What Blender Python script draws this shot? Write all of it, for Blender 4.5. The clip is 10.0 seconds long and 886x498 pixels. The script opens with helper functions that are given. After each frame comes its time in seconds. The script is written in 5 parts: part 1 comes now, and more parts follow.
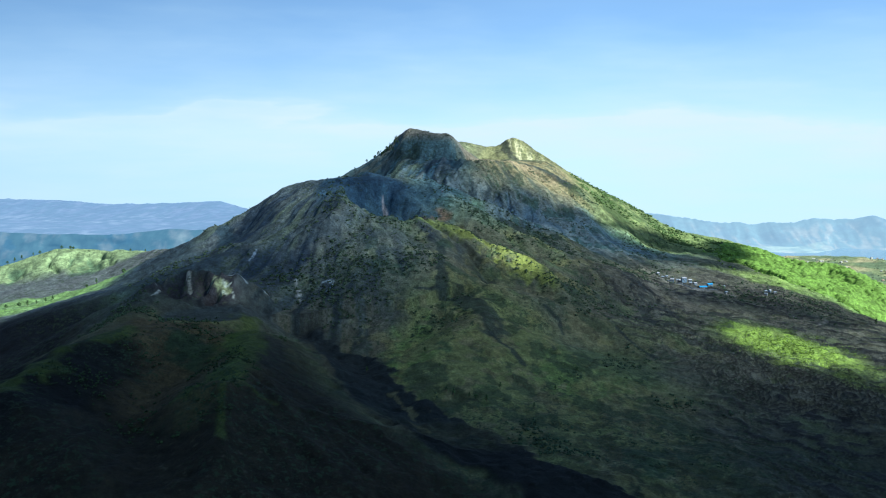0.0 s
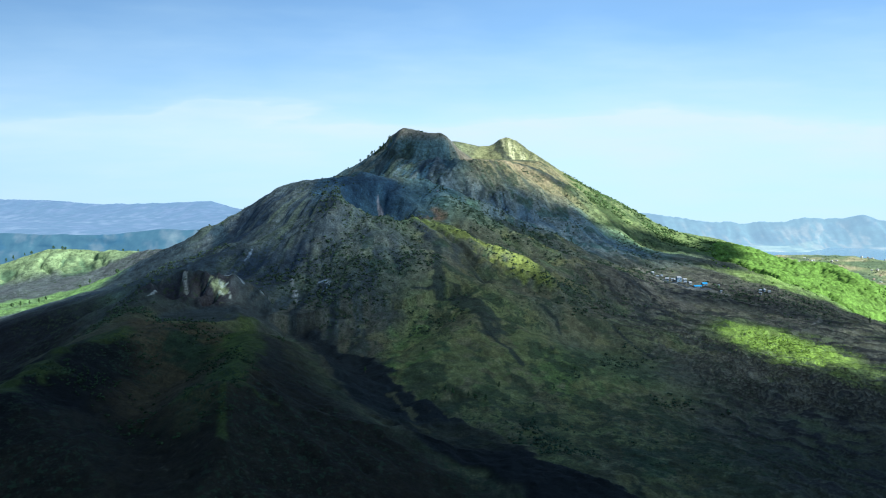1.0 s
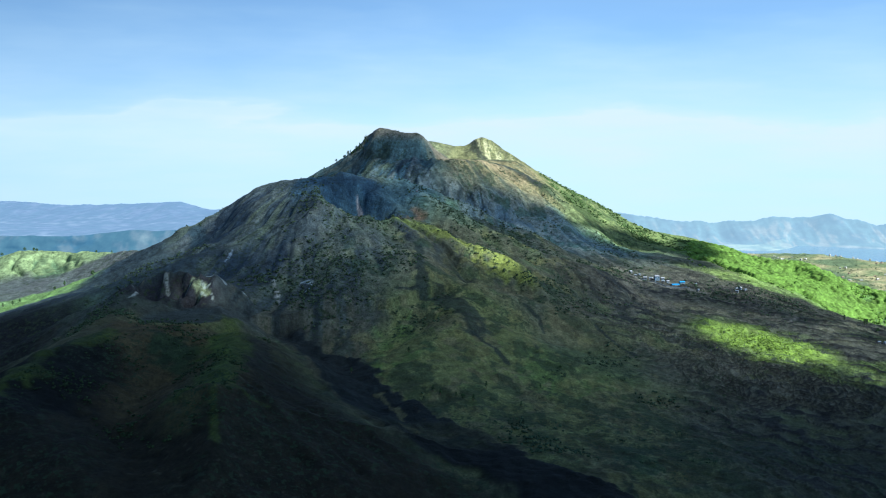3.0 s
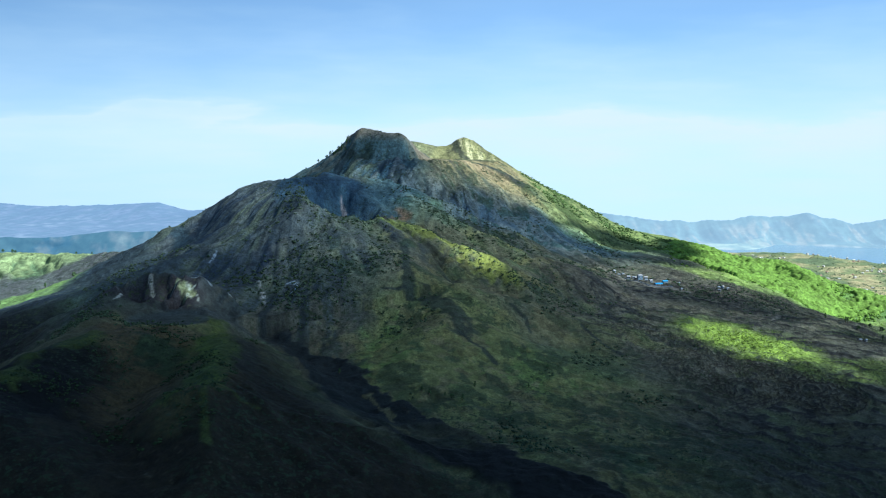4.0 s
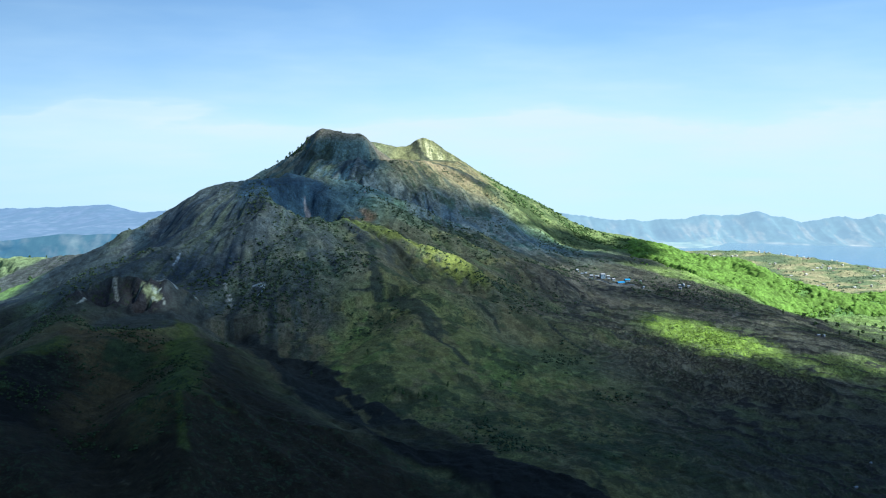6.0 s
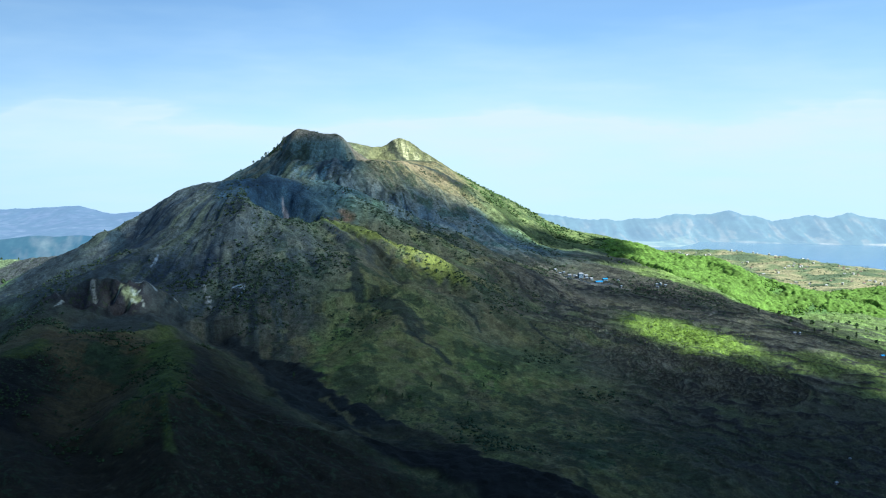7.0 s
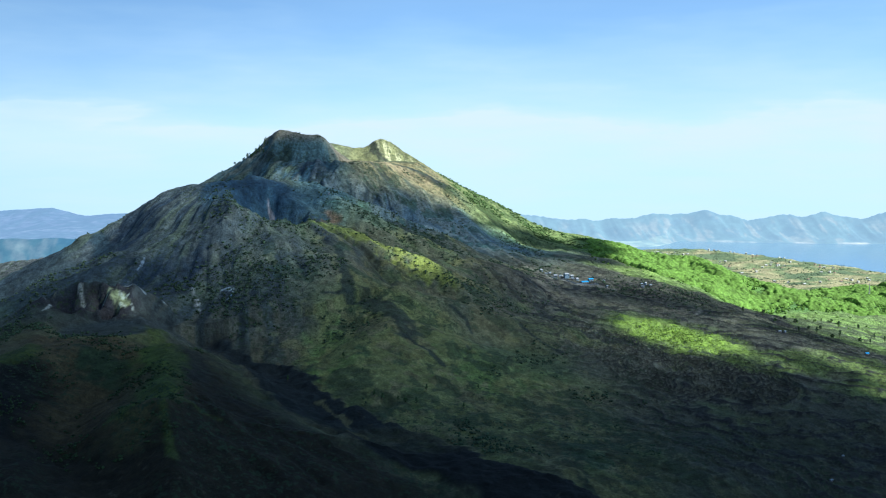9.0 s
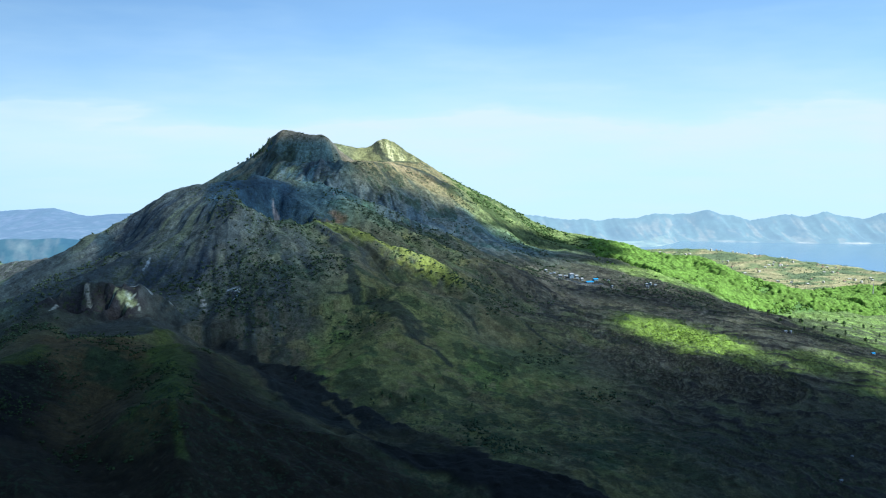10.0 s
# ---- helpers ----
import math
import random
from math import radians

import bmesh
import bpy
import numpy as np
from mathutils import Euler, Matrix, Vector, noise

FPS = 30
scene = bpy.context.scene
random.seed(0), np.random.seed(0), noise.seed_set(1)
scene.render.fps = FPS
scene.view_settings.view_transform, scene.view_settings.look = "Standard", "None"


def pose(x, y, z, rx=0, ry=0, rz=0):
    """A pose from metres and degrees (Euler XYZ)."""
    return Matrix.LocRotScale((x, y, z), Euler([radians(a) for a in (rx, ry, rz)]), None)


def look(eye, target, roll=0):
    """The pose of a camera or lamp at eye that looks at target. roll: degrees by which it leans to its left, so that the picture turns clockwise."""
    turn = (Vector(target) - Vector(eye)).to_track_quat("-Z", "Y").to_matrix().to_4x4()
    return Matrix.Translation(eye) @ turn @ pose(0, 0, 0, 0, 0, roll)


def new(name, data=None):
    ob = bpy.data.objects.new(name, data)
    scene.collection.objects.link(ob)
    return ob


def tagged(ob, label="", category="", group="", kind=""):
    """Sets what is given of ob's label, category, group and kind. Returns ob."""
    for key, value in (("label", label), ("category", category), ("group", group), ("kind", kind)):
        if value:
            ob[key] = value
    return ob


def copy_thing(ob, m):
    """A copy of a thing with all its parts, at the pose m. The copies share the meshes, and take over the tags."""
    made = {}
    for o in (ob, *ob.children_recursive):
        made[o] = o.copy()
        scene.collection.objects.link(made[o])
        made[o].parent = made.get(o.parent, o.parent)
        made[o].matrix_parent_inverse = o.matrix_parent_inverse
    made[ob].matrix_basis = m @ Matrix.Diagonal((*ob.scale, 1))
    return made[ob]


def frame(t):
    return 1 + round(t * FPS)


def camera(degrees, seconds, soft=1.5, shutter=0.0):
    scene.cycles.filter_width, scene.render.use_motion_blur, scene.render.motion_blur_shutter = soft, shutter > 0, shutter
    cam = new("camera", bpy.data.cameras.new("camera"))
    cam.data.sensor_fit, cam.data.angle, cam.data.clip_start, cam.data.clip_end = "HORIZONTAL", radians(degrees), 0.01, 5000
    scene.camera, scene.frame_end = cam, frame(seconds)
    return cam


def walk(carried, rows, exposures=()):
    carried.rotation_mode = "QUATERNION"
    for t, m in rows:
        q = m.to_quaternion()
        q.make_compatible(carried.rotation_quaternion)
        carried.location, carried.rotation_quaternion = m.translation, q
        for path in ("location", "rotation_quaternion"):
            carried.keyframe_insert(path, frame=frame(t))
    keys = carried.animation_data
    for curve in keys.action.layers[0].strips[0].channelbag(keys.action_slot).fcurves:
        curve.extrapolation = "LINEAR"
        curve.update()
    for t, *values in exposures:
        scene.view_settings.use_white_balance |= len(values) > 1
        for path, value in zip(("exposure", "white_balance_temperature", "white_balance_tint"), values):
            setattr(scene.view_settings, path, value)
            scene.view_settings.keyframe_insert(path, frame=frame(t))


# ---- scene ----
cam = camera(51.20, 10.0, soft=1.1)
EYE = 420.0
# seconds, x, y, z over the first eye, yaw, pitch, roll
ROWS = [
    (0.0, 0.00, -0.00, 0.00, 0.000, -7.222, -0.085),
    (0.5, -4.74, 0.86, -0.18, -0.308, -7.231, -0.095),
    (1.0, -9.61, 1.54, -0.34, -0.663, -7.232, -0.082),
    (1.5, -14.39, 1.91, -0.59, -1.019, -7.232, -0.109),
    (2.0, -19.28, 2.24, -0.66, -1.537, -7.232, -0.123),
    (2.5, -23.99, 2.64, -0.68, -2.058, -7.230, -0.113),
    (4.0, -39.52, 4.55, -0.91, -4.044, -7.215, -0.058),
    (4.5, -44.82, 5.37, -1.04, -4.747, -7.204, -0.042),
    (5.0, -50.19, 6.08, -1.05, -5.491, -7.198, -0.030),
    (5.5, -55.15, 6.72, -0.93, -6.199, -7.196, -0.012),
    (7.0, -71.61, 9.42, -0.76, -8.834, -7.182, 0.051),
    (7.5, -77.06, 10.68, -0.62, -9.384, -7.194, 0.075),
    (8.0, -82.27, 11.96, -0.45, -9.912, -7.192, 0.098),
    (8.5, -87.90, 13.79, -0.11, -10.480, -7.191, 0.117),
    (9.0, -93.01, 15.79, 0.07, -10.524, -7.160, 0.138),
    (9.5, -97.27, 17.59, 0.04, -10.533, -7.143, 0.179),
    (10.0, -100.84, 19.07, -0.11, -10.541, -7.157, 0.160),
]
walk(cam, [(t, pose(x, y, EYE + z, 90 + pitch, roll, yaw)) for t, x, y, z, yaw, pitch, roll in ROWS], [(0.0, 1.235, 5450, 2), (10.0, 1.235, 5450, 2)])

# ---- light ----
TO_SUN = Vector((0.68, -0.36, 0.62)).normalized()
SUN_STRENGTH, SKY_STRENGTH = 5.0, 0.072
world = bpy.data.worlds.new("sky")
scene.world = world
world.use_nodes = True
wn = world.node_tree
wn.nodes.clear()
sky = wn.nodes.new("ShaderNodeTexSky")
sky.sky_type, sky.sun_disc = "NISHITA", False
sky.sun_elevation = math.asin(TO_SUN.z)
sky.sun_rotation = math.atan2(TO_SUN.x, TO_SUN.y)
sky.altitude, sky.air_density, sky.dust_density, sky.ozone_density = 0, 1.0, 0.1, 3.0
# the lowest sky is a deep bright haze over the sea, with thin streaks of cloud
def sky_math(kind, a, b):
    n = wn.nodes.new("ShaderNodeMath")
    n.operation = kind
    for k, value in enumerate((a, b)):
        if isinstance(value, float):
            n.inputs[k].default_value = value
        else:
            wn.links.new(value, n.inputs[k])
    return n.outputs[0]


aim = wn.nodes.new("ShaderNodeTexCoord")
split, join = wn.nodes.new("ShaderNodeSeparateXYZ"), wn.nodes.new("ShaderNodeCombineXYZ")
wn.links.new(aim.outputs["Generated"], split.inputs[0])
wn.links.new(split.outputs["X"], join.inputs["X"])
wn.links.new(split.outputs["Y"], join.inputs["Y"])
wn.links.new(sky_math("ADD", sky_math("MULTIPLY", sky_math("MAXIMUM", split.outputs["Z"], 0.0), 1.3), 0.09), join.inputs["Z"])
wn.links.new(join.outputs[0], sky.inputs["Vector"])
stretch = wn.nodes.new("ShaderNodeMapping")
stretch.inputs["Scale"].default_value = (7.0, 7.0, 50.0)
wisp = wn.nodes.new("ShaderNodeTexNoise")
wisp.inputs["Scale"].default_value, wisp.inputs["Detail"].default_value, wisp.inputs["Roughness"].default_value = 1.0, 7.0, 0.55
wn.links.new(aim.outputs["Generated"], stretch.inputs["Vector"])
wn.links.new(stretch.outputs[0], wisp.inputs["Vector"])
band = wn.nodes.new("ShaderNodeValToRGB")
steps = ((0.0, 0.5), (0.3, 0.62), (0.44, 0.82), (0.54, 1.0), (0.565, 0.72), (0.61, 0.5), (0.74, 0.34), (1.0, 0.1))
while len(band.color_ramp.elements) < len(steps):
    band.color_ramp.elements.new(0.5)
for e, (at, v) in zip(band.color_ramp.elements, steps):
    e.position, e.color = at, (v, v, v, 1)
# the bank's upper edge billows
puff_at = wn.nodes.new("ShaderNodeMapping")
puff_at.inputs["Scale"].default_value = (5.0, 5.0, 20.0)
puff = wn.nodes.new("ShaderNodeTexNoise")
puff.inputs["Scale"].default_value, puff.inputs["Detail"].default_value, puff.inputs["Roughness"].default_value = 1.0, 5.0, 0.5
wn.links.new(aim.outputs["Generated"], puff_at.inputs["Vector"])
wn.links.new(puff_at.outputs[0], puff.inputs["Vector"])
lift = sky_math("MULTIPLY", sky_math("SUBTRACT", puff.outputs["Fac"], 0.5), 0.6)
wn.links.new(sky_math("ADD", sky_math("ADD", sky_math("MULTIPLY", split.outputs["Z"], 4.0), 0.5), lift), band.inputs[0])
veil = wn.nodes.new("ShaderNodeMapRange")
for key, value in (("From Min", 0.36), ("From Max", 0.64), ("To Min", 0.72), ("To Max", 1.0)):
    veil.inputs[key].default_value = value
wn.links.new(wisp.outputs["Fac"], veil.inputs["Value"])
streaks = wn.nodes.new("ShaderNodeMix")
streaks.data_type = "RGBA"
# thin high veil thickens towards the sun, and the clear side is a deeper blue
east_veil = wn.nodes.new("ShaderNodeMapRange")
for key, value in (("From Min", -0.5), ("From Max", 0.05), ("To Min", 0.62), ("To Max", 1.12)):
    east_veil.inputs[key].default_value = value
wn.links.new(split.outputs["X"], east_veil.inputs["Value"])
wn.links.new(sky_math("MINIMUM", sky_math("MULTIPLY", sky_math("MULTIPLY", veil.outputs[0], band.outputs["Color"]), east_veil.outputs[0]), 1.0), streaks.inputs[0])
deep = wn.nodes.new("ShaderNodeMapRange")
for key, value in (("From Min", -0.55), ("From Max", 0.15), ("To Min", 0.57), ("To Max", 1.06)):
    deep.inputs[key].default_value = value
wn.links.new(split.outputs["X"], deep.inputs["Value"])
deeper = wn.nodes.new("ShaderNodeVectorMath")
deeper.operation = "MULTIPLY"
wn.links.new(sky.outputs["Color"], deeper.inputs[0])
wn.links.new(deep.outputs[0], deeper.inputs[1])
wn.links.new(deeper.outputs[0], streaks.inputs[6])
bank = wn.nodes.new("ShaderNodeValToRGB")
bank.color_ramp.elements[0].position, bank.color_ramp.elements[0].color = 0.02, (0.865, 0.92, 0.985, 1)
bank.color_ramp.elements[1].position, bank.color_ramp.elements[1].color = 0.11, (0.825, 0.96, 0.99, 1)
wn.links.new(split.outputs["Z"], bank.inputs[0])
bank_light = wn.nodes.new("ShaderNodeVectorMath")
bank_light.operation = "SCALE"
bank_light.inputs["Scale"].default_value = 5.7
wn.links.new(bank.outputs["Color"], bank_light.inputs[0])
wn.links.new(bank_light.outputs[0], streaks.inputs[7])
sky_back = wn.nodes.new("ShaderNodeBackground")
sky_back.inputs["Strength"].default_value = SKY_STRENGTH
sky_out = wn.nodes.new("ShaderNodeOutputWorld")
wn.links.new(streaks.outputs[2], sky_back.inputs["Color"])
wn.links.new(sky_back.outputs["Background"], sky_out.inputs["Surface"])

sun = new("sun", bpy.data.lights.new("sun", "SUN"))
sun.data.energy, sun.data.angle, sun.data.color = SUN_STRENGTH, radians(0.6), (1.0, 0.92, 0.80)
sun.matrix_world = look((0, 0, 3000), Vector((0, 0, 3000)) - TO_SUN)

# ---- materials ----
def material(name, rough=0.9):
    m = bpy.data.materials.new(name)
    m.use_nodes = True
    b = m.node_tree.nodes["Principled BSDF"]
    b.inputs["Roughness"].default_value = rough
    b.inputs["Specular IOR Level"].default_value = 0.2
    return m, m.node_tree, b


def noise_node(nt, scale, detail=4.0, rough=0.55):
    n = nt.nodes.new("ShaderNodeTexNoise")
    n.inputs["Scale"].default_value, n.inputs["Detail"].default_value, n.inputs["Roughness"].default_value = scale, detail, rough
    pos = nt.nodes.new("ShaderNodeNewGeometry")
    nt.links.new(pos.outputs["Position"], n.inputs["Vector"])
    return n


def remap(nt, socket, a, b, lo, hi):
    n = nt.nodes.new("ShaderNodeMapRange")
    for key, value in (("From Min", a), ("From Max", b), ("To Min", lo), ("To Max", hi)):
        n.inputs[key].default_value = value
    nt.links.new(socket, n.inputs["Value"])
    return n.outputs["Result"]


def times(nt, a, b):
    n = nt.nodes.new("ShaderNodeVectorMath")
    n.operation = "MULTIPLY"
    nt.links.new(a, n.inputs[0])
    nt.links.new(b, n.inputs[1])
    return n.outputs["Vector"]


def speckled(name, colour, rough=0.9, scale=0.3, spread=0.35, bump=0.0, per_island=0.0, leafy=0.0):
    """A plain colour with two scales of variation."""
    m, nt, b = material(name, rough)
    rgb = nt.nodes.new("ShaderNodeRGB")
    rgb.outputs[0].default_value = (*colour, 1)
    big = noise_node(nt, scale * 0.2, 3)
    small = noise_node(nt, scale, 5)
    col = times(nt, rgb.outputs[0], remap(nt, big.outputs["Fac"], 0.3, 0.7, 1 - spread, 1 + spread))
    col = times(nt, col, remap(nt, small.outputs["Fac"], 0.3, 0.7, 1 - spread, 1 + spread))
    if per_island:
        geo = nt.nodes.new("ShaderNodeNewGeometry")
        col = times(nt, col, remap(nt, geo.outputs["Random Per Island"], 0, 1, 1 - per_island, 1 + per_island))
    nt.links.new(col, b.inputs["Base Color"])
    if leafy:
        glow = nt.nodes.new("ShaderNodeBsdfTranslucent")
        nt.links.new(col, glow.inputs["Color"])
        blend = nt.nodes.new("ShaderNodeMixShader")
        blend.inputs[0].default_value = leafy
        nt.links.new(b.outputs[0], blend.inputs[1])
        nt.links.new(glow.outputs[0], blend.inputs[2])
        nt.links.new(blend.outputs[0], nt.nodes["Material Output"].inputs["Surface"])
    if bump:
        bp = nt.nodes.new("ShaderNodeBump")
        bp.inputs["Strength"].default_value, bp.inputs["Distance"].default_value = 0.8, bump
        nt.links.new(small.outputs["Fac"], bp.inputs["Height"])
        nt.links.new(bp.outputs["Normal"], b.inputs["Normal"])
    return m


def ground_material():
    """Ash, lava and grass by the cover attribute, mottled, streaked down the slope and dotted with low bushes."""
    m, nt, b = material("volcanic_slope", 0.95)
    cover, bushy, flow = (nt.nodes.new("ShaderNodeAttribute") for _ in range(3))
    cover.attribute_name, bushy.attribute_name, flow.attribute_name = "cover", "bushy", "downhill"
    grain = noise_node(nt, 0.5, 5, 0.65)
    mottle = noise_node(nt, 0.085, 9, 0.72)
    streak = noise_node(nt, 1.0, 6, 0.65)
    nt.links.new(flow.outputs["Vector"], streak.inputs["Vector"])
    col = times(nt, cover.outputs["Color"], remap(nt, grain.outputs["Fac"], 0.32, 0.68, 0.7, 1.3))
    col = times(nt, col, remap(nt, mottle.outputs["Fac"], 0.38, 0.62, 0.64, 1.36))
    col = times(nt, col, remap(nt, streak.outputs["Fac"], 0.36, 0.64, 0.92, 1.08))
    tuft = noise_node(nt, 0.19, 4, 0.6)
    amount = nt.nodes.new("ShaderNodeMath")
    amount.operation = "MULTIPLY"
    nt.links.new(remap(nt, tuft.outputs["Fac"], 0.54, 0.62, 0.0, 1.0), amount.inputs[0])
    nt.links.new(bushy.outputs["Fac"], amount.inputs[1])
    mix = nt.nodes.new("ShaderNodeMix")
    mix.data_type = "RGBA"
    nt.links.new(amount.outputs[0], mix.inputs[0])
    nt.links.new(col, mix.inputs[6])
    mix.inputs[7].default_value = (0.026, 0.044, 0.02, 1)
    shrub = noise_node(nt, 0.42, 3, 0.6)
    few = nt.nodes.new("ShaderNodeMath")
    few.operation = "MULTIPLY"
    nt.links.new(remap(nt, shrub.outputs["Fac"], 0.585, 0.64, 0.0, 0.9), few.inputs[0])
    nt.links.new(bushy.outputs["Fac"], few.inputs[1])
    dots = nt.nodes.new("ShaderNodeMix")
    dots.data_type = "RGBA"
    nt.links.new(few.outputs[0], dots.inputs[0])
    fleck = noise_node(nt, 0.24, 6, 0.7)
    nt.links.new(times(nt, mix.outputs[2], remap(nt, fleck.outputs["Fac"], 0.52, 0.66, 1.0, 1.3)), dots.inputs[6])
    dots.inputs[7].default_value = (0.022, 0.036, 0.018, 1)
    nt.links.new(dots.outputs[2], b.inputs["Base Color"])
    total = nt.nodes.new("ShaderNodeMath")
    total.operation = "ADD"
    nt.links.new(mottle.outputs["Fac"], total.inputs[0])
    nt.links.new(remap(nt, streak.outputs["Fac"], 0.0, 1.0, 0.0, 0.15), total.inputs[1])
    bp = nt.nodes.new("ShaderNodeBump")
    bp.inputs["Strength"].default_value, bp.inputs["Distance"].default_value = 1.0, 5.0
    nt.links.new(total.outputs[0], bp.inputs["Height"])
    nt.links.new(bp.outputs["Normal"], b.inputs["Normal"])
    return m


def haze_glow_material(name, glow, strength):
    """Backdrop of far land: its own colours plus an even emission in place of haze."""
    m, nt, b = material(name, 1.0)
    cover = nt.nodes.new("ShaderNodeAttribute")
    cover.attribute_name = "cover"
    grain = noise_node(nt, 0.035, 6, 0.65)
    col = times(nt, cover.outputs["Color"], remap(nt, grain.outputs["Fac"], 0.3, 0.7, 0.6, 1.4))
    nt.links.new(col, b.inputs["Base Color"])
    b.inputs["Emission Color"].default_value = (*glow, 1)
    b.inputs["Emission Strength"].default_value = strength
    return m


def water_material():
    m, nt, b = material("lake_water", 0.18)
    b.inputs["Base Color"].default_value = (0.135, 0.22, 0.30, 1)
    b.inputs["Specular IOR Level"].default_value = 0.5
    ripple = noise_node(nt, 0.05, 4)
    bp = nt.nodes.new("ShaderNodeBump")
    bp.inputs["Strength"].default_value, bp.inputs["Distance"].default_value = 0.25, 0.8
    nt.links.new(ripple.outputs["Fac"], bp.inputs["Height"])
    nt.links.new(bp.outputs["Normal"], b.inputs["Normal"])
    return m


def cloud_material():
    m, nt, _ = material("cloud_vapour", 1.0)
    nt.nodes.clear()
    dens = nt.nodes.new("ShaderNodeAttribute")
    dens.attribute_name = "cloud_cover"
    white = nt.nodes.new("ShaderNodeBsdfDiffuse")
    white.inputs["Color"].default_value = (0.9, 0.9, 0.9, 1)
    through_light = nt.nodes.new("ShaderNodeBsdfTranslucent")
    through_light.inputs["Color"].default_value = (0.55, 0.57, 0.6, 1)
    body = nt.nodes.new("ShaderNodeMixShader")
    body.inputs[0].default_value = CLOUD_TRANSLUCENCE
    clear = nt.nodes.new("ShaderNodeBsdfTransparent")
    mix = nt.nodes.new("ShaderNodeMixShader")
    out = nt.nodes.new("ShaderNodeOutputMaterial")
    nt.links.new(white.outputs[0], body.inputs[1])
    nt.links.new(through_light.outputs[0], body.inputs[2])
    nt.links.new(dens.outputs["Fac"], mix.inputs[0])
    nt.links.new(clear.outputs[0], mix.inputs[1])
    nt.links.new(body.outputs[0], mix.inputs[2])
    nt.links.new(mix.outputs[0], out.inputs["Surface"])
    return m


CLOUD_TRANSLUCENCE = 0.08
GROUND, WATER, CLOUD = ground_material(), water_material(), cloud_material()
# blue emission of the far land stands in for the haze before it
FAR_RIGHT = haze_glow_material("hazy_far_escarpment", (0.135, 0.19, 0.235), 1.0)
FAR_RIM = haze_glow_material("hazy_caldera_rim", (0.084, 0.126, 0.198), 1.0)
FAR_CLIFF = haze_glow_material("hazy_caldera_cliff", (0.03, 0.074, 0.117), 1.0)
FOREST = speckled("forest_foliage", (0.142, 0.25, 0.04), 0.8, 0.3, 0.42, 0.0, 0.2, 0.35)
UPPER_WOOD = speckled("upper_wood_foliage", (0.10, 0.165, 0.052), 0.8, 0.06, 0.3, 0.0, 0.2, 0.4)
# far field trees paled and greyed, with haze put into the colour
FIELD_TREE = speckled("hazed_field_tree_foliage", (0.125, 0.17, 0.10), 0.85, 0.1, 0.3, 0.0, 0.25, 0.4)
SCRUB = speckled("scrub_foliage", (0.042, 0.07, 0.036), 0.85, 0.4, 0.3, 0.0, 0.4, 0.1)
KNOLL_SCRUB = speckled("knoll_scrub_foliage", (0.034, 0.056, 0.022), 0.85, 0.4, 0.3, 0.0, 0.4, 0.15)
BARK = speckled("bark", (0.09, 0.065, 0.045), 0.95, 1.5)
THICKET = speckled("lime_thicket_foliage", (0.15, 0.235, 0.03), 0.8, 0.4, 0.35, 0.0, 0.3, 0.35)
DARK_LEAF = speckled("dark_leaf", (0.03, 0.06, 0.02), 0.85, 0.6, 0.3, 0.0, 0.4)
# white plaster and pale roofs dimmed in colour for the cloud's shade
PLASTER = speckled("cloud_shaded_plaster", (0.27, 0.29, 0.31), 0.85, 0.8, 0.12)
BLUE_WALL = speckled("blue_grey_plaster", (0.15, 0.22, 0.29), 0.85, 0.8, 0.15)
BLUE_ROOF = speckled("blue_metal_roof", (0.05, 0.30, 0.62), 0.45, 0.7, 0.15)
WHITE_ROOF = speckled("cloud_shaded_metal_roof", (0.21, 0.25, 0.29), 0.5, 0.7, 0.15)
GREY_ROOF = speckled("grey_roof", (0.30, 0.31, 0.33), 0.7, 0.7, 0.2)
# lighter copies of both for the village in sun and haze
LAKE_WALL = speckled("sunlit_village_plaster", (0.44, 0.42, 0.38), 0.85, 0.8, 0.12)
LAKE_ROOF = speckled("pale_village_roof", (0.42, 0.42, 0.40), 0.7, 0.7, 0.15)
TILE_ROOF = speckled("tiled_roof", (0.29, 0.19, 0.14), 0.85, 0.9, 0.25)
DARK_WOOD = speckled("dark_wood", (0.10, 0.065, 0.04), 0.7, 1.5)
PANE = speckled("dark_pane", (0.03, 0.04, 0.05), 0.15, 1.0, 0.1)
STEEL = speckled("grey_steel", (0.32, 0.33, 0.33), 0.5, 1.0, 0.1)


# ---- landform ----
def fade(t):
    return t * t * t * (t * (t * 6 - 15) + 10)


LATTICE = np.random.RandomState(7).rand(256, 256)


def value_noise(u, v):
    """Smooth noise from -1 to 1 over a plane, one cell wide."""
    i, j = np.floor(u).astype(int), np.floor(v).astype(int)
    a, b = fade(u - i), fade(v - j)
    i0, i1, j0, j1 = i % 256, (i + 1) % 256, j % 256, (j + 1) % 256
    low = LATTICE[i0, j0] * (1 - a) + LATTICE[i1, j0] * a
    high = LATTICE[i0, j1] * (1 - a) + LATTICE[i1, j1] * a
    return 2 * (low * (1 - b) + high * b) - 1


def fbm(u, v, octaves=5, gain=0.5):
    total, weight, size = 0.0, 0.0, 1.0
    for k in range(octaves):
        c, s = math.cos(0.7 * k + 0.3), math.sin(0.7 * k + 0.3)
        total = total + size * value_noise(c * u - s * v + 17.3 * k, s * u + c * v + 9.1 * k)
        weight += size
        size *= gain
        u, v = u * 2.03, v * 2.03
    return total / weight


